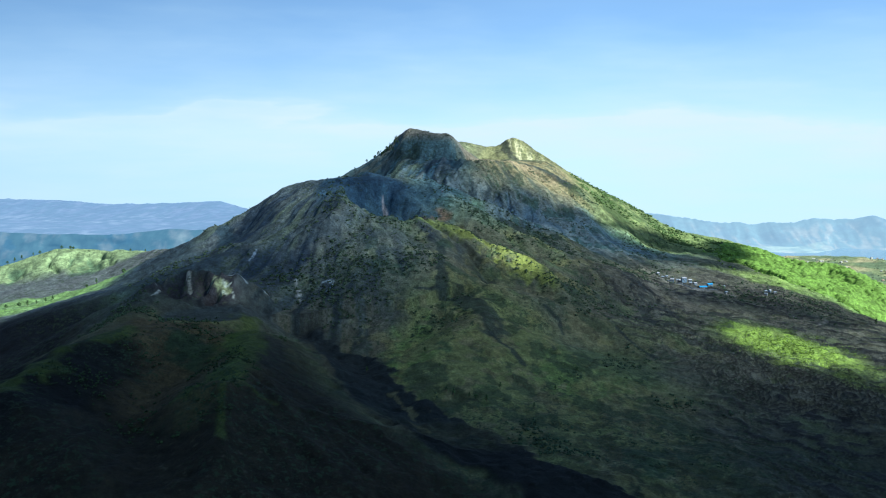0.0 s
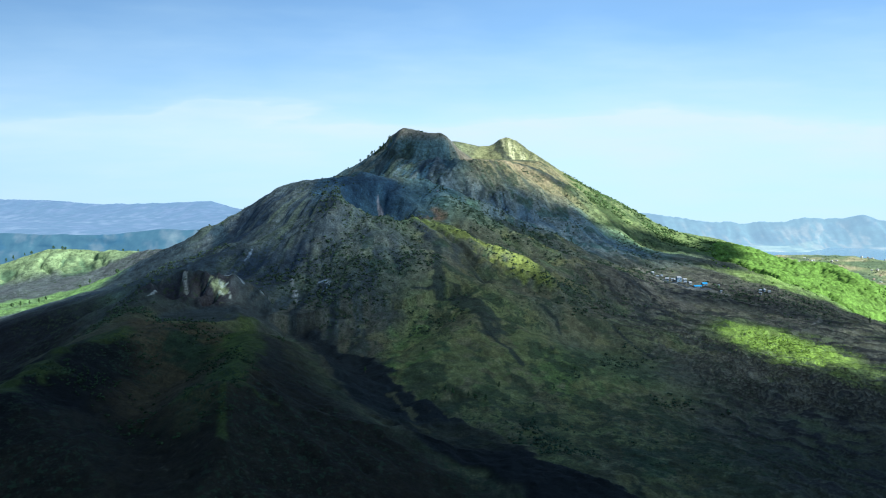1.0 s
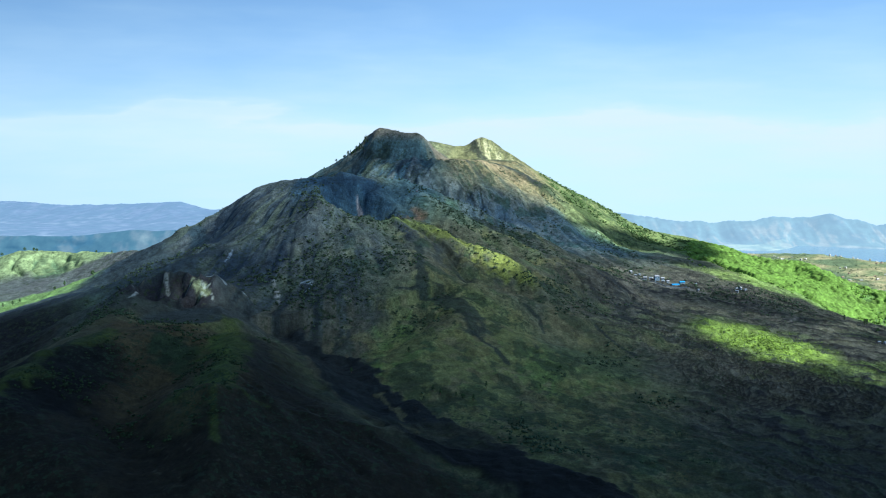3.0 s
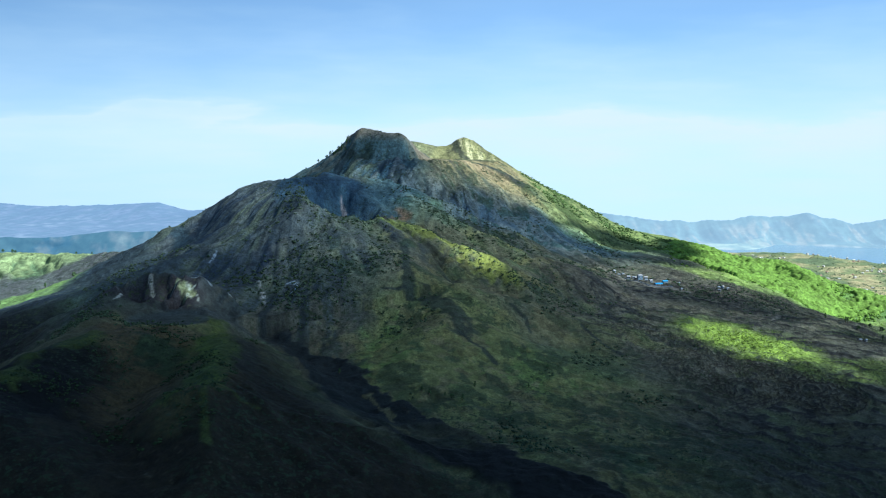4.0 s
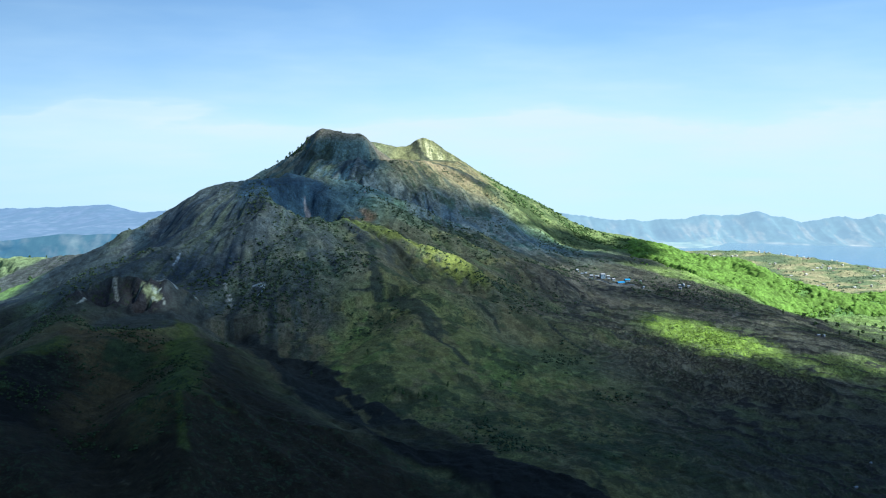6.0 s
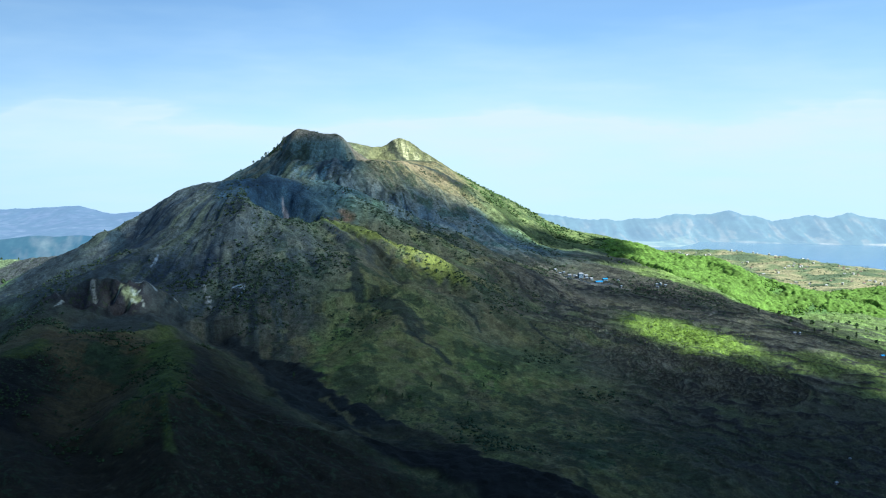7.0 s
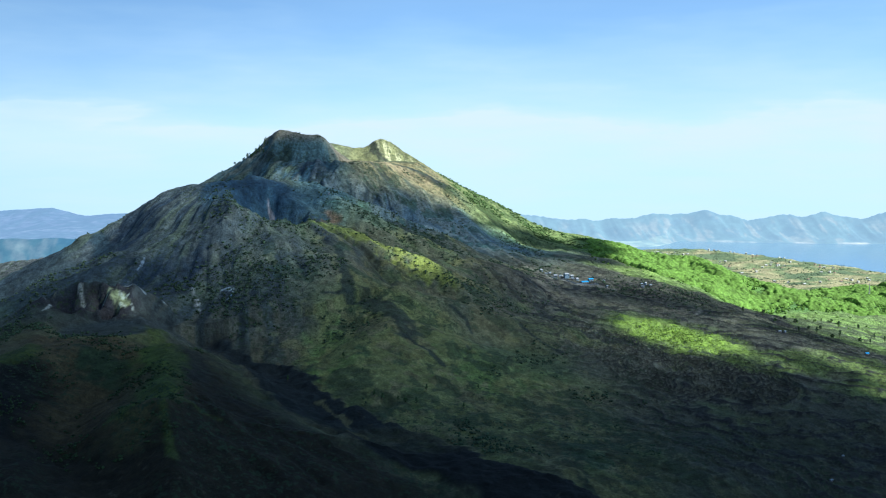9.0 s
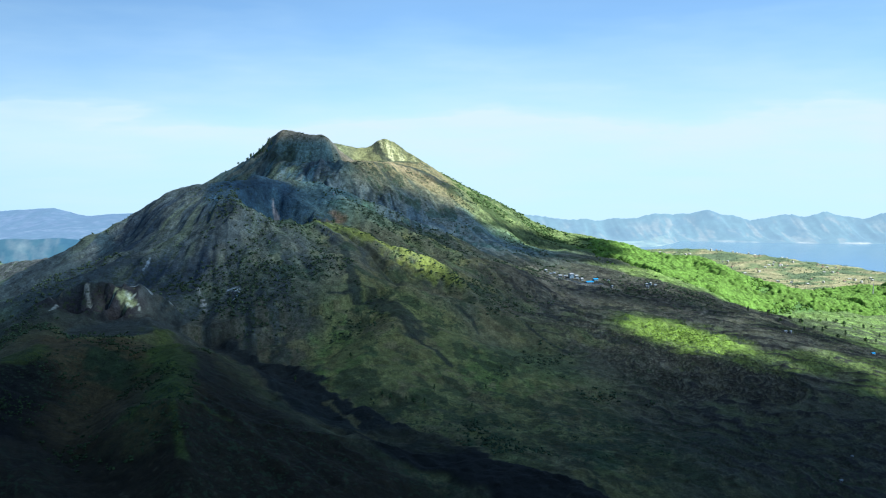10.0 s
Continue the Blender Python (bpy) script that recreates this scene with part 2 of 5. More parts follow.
def streaky(u, v, octaves=4, gain=0.55):
    """Noise that keeps its axes, for ribs and strata."""
    total, weight, size = 0.0, 0.0, 1.0
    for k in range(octaves):
        total = total + size * value_noise(u + 13.7 * k, v + 5.3 * k)
        weight += size
        size *= gain
        u, v = u * 2.07, v * 1.6
    return total / weight


def smooth_step(a, b, v):
    t = np.clip((v - a) / (b - a), 0, 1)
    return t * t * (3 - 2 * t)


def blend_max(a, b, k):
    """The larger of two heights, with a rounded join k metres wide."""
    h = np.clip(0.5 + 0.5 * (a - b) / k, 0, 1)
    return b + (a - b) * h + k * h * (1 - h)


def along(x, y, line):
    """Distance from a broken line of (x, y, z), and its height at the nearest place."""
    best, level = None, None
    for (x0, y0, z0), (x1, y1, z1) in zip(line, line[1:]):
        dx, dy = x1 - x0, y1 - y0
        t = np.clip(((x - x0) * dx + (y - y0) * dy) / (dx * dx + dy * dy), 0, 1)
        d = np.hypot(x - x0 - t * dx, y - y0 - t * dy)
        z = z0 + t * (z1 - z0)
        if best is None:
            best, level = d, z
        else:
            level = np.where(d < best, z, level)
            best = np.minimum(d, best)
    return best, level


def ridge(x, y, line, steep, floor_gain=0.0):
    d, z = along(x, y, line)
    return z - steep * (np.sqrt(d * d + 64) - 8) + floor_gain * d


MAIN_R = (0, 120, 200, 300, 400, 470, 560, 700, 900, 1150, 1450, 1900, 2600, 6000)
MAIN_Z = (345, 358, 354, 302, 246, 206, 180, 150, 117, 76, 25, -10, -30, -30)
SUMMIT_RIM = [(-92, 2040, 402), (-81, 2033, 415), (-70, 2022, 422), (-33, 2012, 422), (6, 2010, 422), (20, 2016, 413), (30, 2024, 401), (36, 2032, 387)]
WEST_SPUR = [(-92, 2040, 401), (-137, 2037, 367), (-180, 2045, 338), (-243, 2060, 299)]
BACK_RIM = [(0, 2090, 392), (10, 2150, 392), (45, 2225, 396), (90, 2232, 387), (131, 2240, 384), (151, 2244, 398), (170, 2246, 405), (194, 2244, 398), (226, 2238, 372)]
EAST_SPUR = [(170, 2246, 402), (226, 2238, 370), (312, 2180, 320), (405, 2120, 268), (520, 2060, 205), (640, 1950, 160)]
SHOULDER = [(-385, 1492, 262), (-320, 1500, 292), (-260, 1500, 329), (-219, 1500, 341), (-166, 1503, 350), (-125, 1545, 355), (-98, 1560, 349), (-75, 1575, 341), (-37, 1592, 333), (-14, 1600, 334)]
CRATER_FRONT = [(-168, 1498, 348), (-162, 1440, 337), (-149, 1385, 325), (-129, 1345, 313), (-104, 1332, 302), (-72, 1350, 293), (-39, 1395, 289)]
LIT_SPUR = [(-39, 1395, 289), (20, 1370, 276), (70, 1345, 258), (114, 1312, 240), (150, 1270, 215), (180, 1200, 180)]
FRONT_SPUR = [(-129, 1345, 311), (-110, 1295, 285), (-80, 1268, 270), (-20, 1230, 250), (50, 1180, 226), (50, 1110, 200), (-10, 1000, 178)]
HUT_SPUR = [(-14, 1600, 333), (0, 1535, 317), (60, 1480, 290), (160, 1440, 240)]
KNOLL_WEST = [(-430, 620, 185), (-345, 710, 216), (-350, 830, 219), (-316, 903, 221), (-200, 940, 206)]
KNOLL_EAST = [(-200, 940, 206), (-178, 743, 212), (-160, 640, 165)]
KNOLL = KNOLL_WEST + KNOLL_EAST[1:]
PITS = [(-316, 903, 220), (-335, 1040, 222), (-345, 1100, 232)]
PIT_WALL = [(-345, 1126, 233), (-312, 1122, 241), (-280, 1120, 246), (-258, 1118, 245), (-225, 1136, 234)]
BOWL = [(-305, 945, 216), (-292, 1000, 214), (-285, 1060, 214)]
WOOD_SPUR = [(540, 1850, 182), (660, 1835, 164), (773, 1805, 152), (790, 1705, 142), (806, 1668, 132), (880, 1640, 112), (990, 1640, 88), (1150, 1660, 62)]
EAST_SHOULDER = [(40, 2032, 376), (63, 2008, 362), (87, 1990, 353), (117, 1975, 348), (136, 1955, 340), (171, 1945, 334), (204, 1925, 320)]
LEFT_HILL = [(-980, 1930, 120), (-896, 1900, 147), (-801, 1900, 177), (-684, 1900, 170), (-511, 1750, 196), (-400, 1640, 230)]


def plain_height(x, y):
    """Wide ground round the mountain, falling to the lake."""
    r = np.hypot(x - 40, y - 2110)
    front = smooth_step(1650, 850, y) * (1 - 0.4 * smooth_step(500, 1300, x))
    east = 26 * smooth_step(700, 1150, x) * smooth_step(1500, 2000, y)
    z = np.interp(r, MAIN_R, MAIN_Z) - east + 62 * front + 30 * smooth_step(-300, -700, x) * smooth_step(1960, 1840, y) - 16 * smooth_step(-520, -640, x) * smooth_step(1480, 1620, y) - 70 * smooth_step(1910, 2200, y) * smooth_step(-430, -650, x)
    low = smooth_step(700, 940, x) * smooth_step(1720, 1960, y)
    return z + (8 + 34 * smooth_step(2700, 1850, y) - z) * low


def broad_height(x, y):
    z = plain_height(x, y)
    z = z - 60 * np.exp(-((x - 75) / 60) ** 2 - ((y - 2130) / 60) ** 2)
    z = blend_max(z, ridge(x, y, SUMMIT_RIM, 1.35), 8)
    z = blend_max(z, ridge(x, y, WEST_SPUR, 0.62), 10)
    z = blend_max(z, ridge(x, y, BACK_RIM, 0.85), 8)
    z = blend_max(z, ridge(x, y, EAST_SPUR, 0.6), 12)
    z = blend_max(z, ridge(x, y, EAST_SHOULDER, 0.6), 8)
    z = blend_max(z, ridge(x, y, WOOD_SPUR, 0.42), 10)
    z = blend_max(z, ridge(x, y, SHOULDER, 0.5), 14)
    z = blend_max(z, ridge(x, y, CRATER_FRONT, 0.5), 12)
    z = blend_max(z, ridge(x, y, HUT_SPUR, 0.45), 12)
    z = blend_max(z, ridge(x, y, LIT_SPUR, 0.4), 12)
    z = blend_max(z, ridge(x, y, FRONT_SPUR, 0.32), 14)
    z = blend_max(z, ridge(x, y, KNOLL_WEST, 0.5), 12)
    z = blend_max(z, ridge(x, y, KNOLL_EAST, 0.5), 12)
    z = blend_max(z, ridge(x, y, PITS, 0.5), 12)
    d, level = along(x, y, BOWL)
    z = blend_max(z, level - 0.5 * np.maximum(d - 48, 0), 8)
    z = blend_max(z, ridge(x, y, PIT_WALL, 1.0), 6)
    z = blend_max(z, ridge(x, y, LEFT_HILL, 0.42), 10)
    z = z + 9 * np.exp(-((x + 380) / 17) ** 2 - ((y - 1490) / 18) ** 2)
    for cx, cy, radius, height in SWELLS:
        z = z + height * np.exp(-((x - cx) ** 2 + (y - cy) ** 2) / (2 * radius * radius))
    return z

SWELLS = [(99, 720, 100, 35), (-242, 600, 60, 33), (3, 1846, 60, 23), (-186, 1183, 60, -22), (-435, 1400, 100, -17), (780, 1550, 60, -21), (602, 1614, 100, 15), (420, 1864, 60, -19), (-36, 680, 60, 21), (1478, 2850, 300, 12), (285, 1507, 180, 12), (-110, 1502, 60, -11), (409, 2120, 180, -7), (-128, 2040, 60, 9), (298, 760, 60, 14), (-128, 915, 60, 9), (878, 1350, 180, -11), (819, 2000, 60, 11), (166, 1126, 60, -10), (-89, 1911, 60, 11), (7, 1992, 60, -16), (45, 2080, 60, 16), (351, 883, 60, -9), (-316, 1149, 60, 7)]


def polar(x, y, cx, cy):
    return np.arctan2(x - cx, cy - y), np.hypot(x - cx, y - cy)


def gullies(x, y, cx, cy, spokes, depth, r0, r1, r2, r3, shift):
    """Spurs and gullies that run down a cone from its top."""
    th, r = polar(x, y, cx, cy)
    wobble = 0.35 * fbm(x / 120 + shift, y / 120, 3)
    n = fbm(th * spokes + wobble * 2 + shift, r / 330 + shift, 4, 0.55)
    cut = 1 - np.abs(n) * 2.6
    return -depth * np.clip(cut, -0.6, 1) * smooth_step(r0, r1, r) * (1 - smooth_step(r2, r3, r))


def crater_reach(x, y):
    dx, dy = x + 98 + 10 * fbm(x / 45, y / 45, 4), y - 1436 + 10 * fbm(x / 40 + 9, y / 40, 4)
    return np.hypot(dx / np.where(dx > 0, 84, 62), dy / 84)


def rills(x, y, cx, cy, spokes, shift):
    """Fine ribs and runnels down a cone, from -1 in the runnels to 1 on the ribs."""
    th, r = polar(x, y, cx, cy)
    bend = 0.5 * fbm(x / 90 + shift, y / 90, 3)
    n = np.abs(value_noise(th * spokes + bend, r / 150 + shift)) + 0.5 * np.abs(value_noise(th * spokes * 2.3 + 2 * bend + 5, r / 80 + shift))
    return 2.2 * n - 0.75


def shore_x(y):
    return np.interp(y, (1900, 2100, 2300, 2400, 2500, 2600, 2762, 2972, 3093, 3400), (2000, 1760, 1610, 1600, 1609, 1556, 1480, 1365, 1230, 900))


def lava_field(x, y):
    """How far the rough lava on the lower slopes covers the ground, from 0 to 1."""
    return smooth_step(170, 340, x + 70 * fbm(x / 150, y / 150, 3)) * smooth_step(1650, 1450, y - 0.12 * x)


def flow_ridges(x, y):
    """Wrinkles of the lava: long curved ridges that swirl where the flow stalled; 1 on their crests."""
    swirl = 2.6 * fbm(x / 260 + 3, y / 200 + 8, 4, 0.5) + 0.7 * fbm(x / 34, y / 24, 4, 0.6)
    phase = swirl + (0.75 * y + 0.3 * x) / 34
    for cx, cy, size in ((372, 1050, 55), (330, 1150, 38), (455, 1000, 42)):
        r = np.hypot(x - cx, (y - cy) * 0.8)
        phase = phase + (r / 17 + swirl - phase) * np.exp(-(r / size) ** 4)
    wave = np.abs(np.sin(math.pi * phase))
    broken = np.clip(1.3 * fbm(x / 40 + 21, y / 40, 4) + 0.1, 0, 1)
    fine = 1 - np.abs(np.sin(math.pi * (2.4 * phase + 0.9 * fbm(x / 45 + 9, y / 45, 3))))
    gap = np.clip(1.5 * fbm(x / 55 + 2, y / 30 + 17, 4) + 0.15, 0, 1)
    return np.maximum(1 - wave - 0.7 * broken, 0.78 * fine - 0.14 - 0.8 * gap)


EDGE_Y = (640, 719, 730, 752, 787, 821, 840, 864, 897, 928, 963, 1026, 1064, 1120)
EDGE_X = (190, 150, 128, 103, 68, 55, 35, 9, -13, -37, -51, -86, -122, -166)
LEFT_Y = (640, 703, 739, 763, 791, 857, 936, 1050, 1120)
LEFT_X = (100, 58, 20, -26, -62, -92, -126, -158, -196)


def lava_tongue(x, y):
    """The young black flow in front, with a ragged edge, from 0 to 1."""
    wob = 9 * fbm(x / 34, y / 34, 4) + 13 * fbm(x / 14, y / 14, 4)
    return smooth_step(-5, 5, np.interp(y, EDGE_Y, EDGE_X) - x + wob) * smooth_step(-9, 9, x - np.interp(y, LEFT_Y, LEFT_X) + wob) * smooth_step(1128, 1085, y + 0.3 * wob)


def summit_ribs(x, y):
    """Where the cone under the summit is cut by runnels."""
    r = np.hypot(x, y - 2060)
    d, _ = along(x, y, SUMMIT_RIM)
    e, _ = along(x, y, EAST_SHOULDER)
    return smooth_step(12, 60, d) * smooth_step(8, 50, e) * smooth_step(430, 300, r) * smooth_step(1610, 1660, y) * smooth_step(2060, 2000, y)


def flank_ribs(x, y):
    """Where the bare ash below the old crater is scored by runnels."""
    r = np.hypot(x + 150, y - 1540)
    return smooth_step(60, 110, r) * smooth_step(400, 300, r) * smooth_step(1530, 1500, y) * smooth_step(40, -40, x) * smooth_step(1.05, 1.25, crater_reach(x, y))


def runnels(x, y):
    """Narrow wandering gullies down the long eastern and southern slopes, 1 along their beds."""
    wander = 0.9 * fbm(x / 110 + 2, y / 110, 4) + 0.16 * fbm(x / 22, y / 22, 3)
    th, r = polar(x, y, 40, 2110)
    a = np.abs(value_noise(th * 13 + wander * 1.6, r / 420 + 7))
    b = np.abs(value_noise(th * 27 + wander * 2.4 + 11, r / 260 + 3))
    reach = smooth_step(-60, 60, x - 0.35 * (1300 - y)) * smooth_step(930, 1080, y) * smooth_step(1880, 1780, y) * smooth_step(620, 520, x)
    return reach * np.maximum(smooth_step(0.11, 0.02, a), 0.75 * smooth_step(0.10, 0.02, b)) * smooth_step(-0.45, 0.1, fbm(x / 140 + 6, y / 140, 3))


def east_ribs(x, y):
    """Where the long shaded slope under the summit is combed by runnels."""
    return smooth_step(40, 130, x) * smooth_step(560, 470, x) * smooth_step(1480, 1560, y) * smooth_step(1930, 1860, y)


def hill_fins(x, y):
    """Uneven buttresses on the western hill's face, low in the gullies between them."""
    u = x + 0.35 * (y - 1900) + 26 * fbm(x / 55, y / 70, 3)
    return np.abs(value_noise(u / 27, y / 300)) * (0.8 + 0.7 * fbm(x / 90, y / 200 + 4, 2)) + 0.4 * np.abs(value_noise(u / 11, y / 160 + 3))


def bowl_reach(x, y):
    """1 at the edge of the shallow ash-filled hollow below the vents."""
    return np.hypot((x + 272) / 46, (y - 1026) / 50) + 0.06 * fbm(x / 30, y / 30, 3)


def height(x, y):
    z = broad_height(x, y)
    d, _ = along(x, y, EAST_SPUR)
    z = z + gullies(x, y, 40, 2110, 4, 9, 135, 240, 460, 680, 3.1) * smooth_step(10, 90, d) + 2
    z = z + gullies(x, y, -130, 1560, 4, 8, 150, 210, 330, 480, 8.7)
    z = z + gullies(x, y, -270, 880, 4, 4, 90, 150, 260, 420, 5.2)
    face = smooth_step(1760, 1800, y) * smooth_step(1898, 1865, y) * smooth_step(-980, -920, x) * smooth_step(-600, -680, x)
    z = z + 19 * face * (hill_fins(x, y) - 0.5)
    z = z + summit_ribs(x, y) * 2.4 * rills(x, y, 0, 2080, 9, 2.0)
    z = z + flank_ribs(x, y) * 1.5 * rills(x, y, -150, 1540, 17, 6.0)
    z = z - 2.4 * runnels(x, y) + 1.5 * east_ribs(x, y) * rills(x, y, 40, 2110, 17, 9.0)
    lava = lava_field(x, y)
    z = z + lava * 3.6 * flow_ridges(x, y)
    z = z + 4.5 * fbm(x / 75, y / 75, 4) * smooth_step(-40, 60, z) + 2.4 * fbm(x / 32, y / 32, 3) + 1.9 * (1 - 0.6 * lava) * fbm(x / 12, y / 12, 4)
    flow = lava_tongue(x, y)
    z = z + flow * (2.5 + 2.0 * fbm(x / 11 + 5, y / 11, 3))
    rho = crater_reach(x, y)
    pit = smooth_step(1.0, 0.55, rho + 0.03 * fbm(x / 14, y / 14, 3))
    z = z + (np.minimum(z, 272 - 0.05 * (x + 98) + 7 * fbm(x / 26, y / 26, 4)) - z) * pit
    back = smooth_step(1.6, 1.1, rho) * smooth_step(0.7, 0.95, rho) * smooth_step(1430, 1470, y)
    z = z + back * 2 * (np.abs(value_noise((x + 0.6 * y) / 26, (y - x) / 90)) * 2 - 0.8)
    for cx, cy, radius, depth in ((-324, 1100, 17, 12), (-295, 1104, 14, 13), (-275, 1088, 9, 11)):
        d = np.hypot(x - cx, y - cy) / radius
        z = z - depth * np.exp(-d ** 4) + 0.3 * depth * np.exp(-((d - 1.35) / 0.3) ** 2)
    z = z + (212 - z) * 0.85 * smooth_step(1.12, 0.85, bowl_reach(x, y))
    rocky = np.exp(-((x + 285) / 55) ** 2 - ((y - 1112) / 22) ** 2)
    z = z + 7 * rocky * fbm(x / 9, y / 9, 4)
    lake = smooth_step(-15, 130, x - shore_x(y) + 30 * fbm(x / 90, y / 90, 3)) + smooth_step(3000, 3300, y)
    return z - 60 * np.clip(lake, 0, 1) - 70 * smooth_step(3150, 3450, y)


def grow(start, step, ratio, end):
    out, p = [], start
    while p < end:
        step *= ratio
        p += step
        out.append(min(p, end))
    return out


def grid_mesh(name, xs, ys, z, mat, attributes):
    """A sheet over the grid xs by ys with heights z; attributes: colours by vertex."""
    nx, ny = len(xs), len(ys)
    X, Y = np.meshgrid(xs, ys)
    co = np.stack([X, Y, z], -1).reshape(-1, 3).astype(np.float32)
    i = np.arange(nx * ny).reshape(ny, nx)
    quads = np.stack([i[:-1, :-1], i[:-1, 1:], i[1:, 1:], i[1:, :-1]], -1).reshape(-1, 4)
    return raw_mesh(name, co, quads, mat, attributes)


def raw_mesh(name, co, faces, mat, attributes=None, smooth=True):
    me = bpy.data.meshes.new(name)
    n, size = faces.shape
    me.vertices.add(len(co))
    me.vertices.foreach_set("co", np.ascontiguousarray(co, dtype=np.float32).ravel())
    me.loops.add(n * size)
    me.loops.foreach_set("vertex_index", faces.astype(np.int32).ravel())
    me.polygons.add(n)
    me.polygons.foreach_set("loop_start", np.arange(0, n * size, size, dtype=np.int32))
    me.update(calc_edges=True)
    me.polygons.foreach_set("use_smooth", np.full(n, smooth))
    for key, value in (attributes or {}).items():
        if value.ndim == 1:
            me.attributes.new(key, "FLOAT", "POINT").data.foreach_set("value", value.astype(np.float32))
        else:
            rgba = np.concatenate([value, np.ones((len(value), 1))], 1).astype(np.float32)
            me.attributes.new(key, "FLOAT_COLOR", "POINT").data.foreach_set("color", rgba.ravel())
    me.materials.append(mat)
    return new(name, me)


def mixed(base, colour, amount):
    return base + (np.array(colour) - base) * np.clip(amount, 0, 1)[..., None]


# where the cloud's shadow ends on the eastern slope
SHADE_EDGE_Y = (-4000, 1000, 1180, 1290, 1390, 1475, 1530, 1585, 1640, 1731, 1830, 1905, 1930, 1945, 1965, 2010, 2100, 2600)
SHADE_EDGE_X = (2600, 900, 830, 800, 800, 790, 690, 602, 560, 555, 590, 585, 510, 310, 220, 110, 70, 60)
def woods_low(x):
    return np.interp(x, (450, 547, 607, 674, 701, 833, 945, 1006, 1200, 1500), (1930, 1790, 1600, 1575, 1510, 1540, 1540, 1520, 1560, 1650))


def woods_up(x):
    return np.interp(x, (500, 720, 780, 870, 960, 1100, 1300, 1500), (2350, 1920, 1850, 1810, 1880, 1960, 2010, 2050))


def cover_colour(x, y, z):
    """Ground's colour by place: what grows or lies there, plus painted light and shade."""
    n1, n2, n3 = fbm(x / 130, y / 130, 4), fbm(x / 34, y / 34, 4), fbm(x / 9, y / 9, 3)
    th, r = polar(x, y, 40, 2110)
    streak = fbm(th * 26 + 0.6 * n1, r / 190, 4, 0.6)
    base = np.zeros(x.shape + (3,)) + (0.112, 0.116, 0.09)
    base = mixed(base, (0.094, 0.122, 0.066), smooth_step(-0.1, 0.45, n1 + 0.5 * n2 + 0.4 * streak))
    # dark downhill streaks coloured blue like shadow
    base = mixed(base, (0.036, 0.047, 0.058), smooth_step(0.0, 0.4, -streak + 0.5 * n2) * smooth_step(1130, 1300, y) * 0.85)
    # grey ash, thin grass and dark brush on the high cone, tinted with blue shade
    high = smooth_step(296, 330, z + 20 * n2) * smooth_step(1600, 1700, y) * smooth_step(75, 10, x)
    rib = rills(x, y, 0, 2080, 9, 2.0)
    base = mixed(base, (0.086, 0.134, 0.148), high * 0.92)
    base = mixed(base, (0.20, 0.175, 0.13), high * smooth_step(0.15, 0.8, rib + 0.6 * n2) * 0.6)
    base = mixed(base, (0.026, 0.055, 0.062), high * smooth_step(0.05, 0.32, 0.9 * n2 - 0.35 * rib + 0.35 * n3) * 0.9)
    for cx, cy, rad in ((-57, 1972, 13), (-78, 1955, 14), (-98, 1985, 12), (-112, 1990, 10), (46, 1822, 20), (70, 1850, 14), (10, 1830, 16)):
        base = mixed(base, (0.022, 0.036, 0.032), smooth_step(1.0, 0.4, np.hypot(x - cx, (y - cy) * 0.6) / rad + 0.9 * n2 + 0.4 * n3) * 0.9)
    dry = smooth_step(20, 110, x) * smooth_step(1640, 1760, y) * smooth_step(225, 265, z) * smooth_step(2120, 2020, y)
    base = mixed(base, (0.27, 0.215, 0.14), dry * smooth_step(-0.25, 0.2, 0.5 * n1 + 0.9 * streak + 0.4 * n2) * 0.8)
    base = mixed(base, (0.045, 0.062, 0.04), dry * smooth_step(0.12, 0.4, 0.9 * n2 + 0.4 * n3 - 0.3 * streak) * 0.75)
    d, _ = along(x, y, EAST_SHOULDER)
    base = mixed(base, (0.29, 0.22, 0.16), smooth_step(38, 8, d + 18 * n2) * 0.75)
    # the shaded eastern slope: grey ash, brown and olive ribs, blue shade painted in
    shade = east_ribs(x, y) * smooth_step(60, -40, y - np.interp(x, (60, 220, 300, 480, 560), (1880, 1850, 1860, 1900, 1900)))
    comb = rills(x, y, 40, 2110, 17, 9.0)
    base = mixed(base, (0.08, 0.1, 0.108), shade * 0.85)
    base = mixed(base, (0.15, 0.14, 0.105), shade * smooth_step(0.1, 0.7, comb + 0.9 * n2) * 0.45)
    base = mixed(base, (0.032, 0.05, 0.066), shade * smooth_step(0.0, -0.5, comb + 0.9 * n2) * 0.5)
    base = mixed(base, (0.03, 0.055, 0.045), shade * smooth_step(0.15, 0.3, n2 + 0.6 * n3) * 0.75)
    # bare dark ash below the old crater
    d, _ = along(x, y, [(-330, 1480, 0), (-250, 1330, 0), (-150, 1230, 0)])
    base = mixed(base, (0.078, 0.08, 0.08), smooth_step(190, 60, d + 40 * n2) * 0.75)
    d, _ = along(x, y, [(-320, 1080, 0), (-230, 1130, 0), (-150, 1170, 0)])
    base = mixed(base, (0.05, 0.056, 0.058), smooth_step(130, 70, d + 30 * n2) * 0.85)
    d, _ = along(x, y, [(-345, 1100, 0), (-318, 1104, 0), (-290, 1104, 0), (-268, 1098, 0)])
    base = mixed(base, (0.03, 0.027, 0.034), smooth_step(34, 16, d + 10 * n2 + 6 * n3) * 0.92)
    d, _ = along(x, y, [(-330, 1260, 0), (-250, 1200, 0), (-205, 1165, 0)])
    base = mixed(base, (0.045, 0.05, 0.054), smooth_step(90, 40, d + 30 * n2) * 0.8)
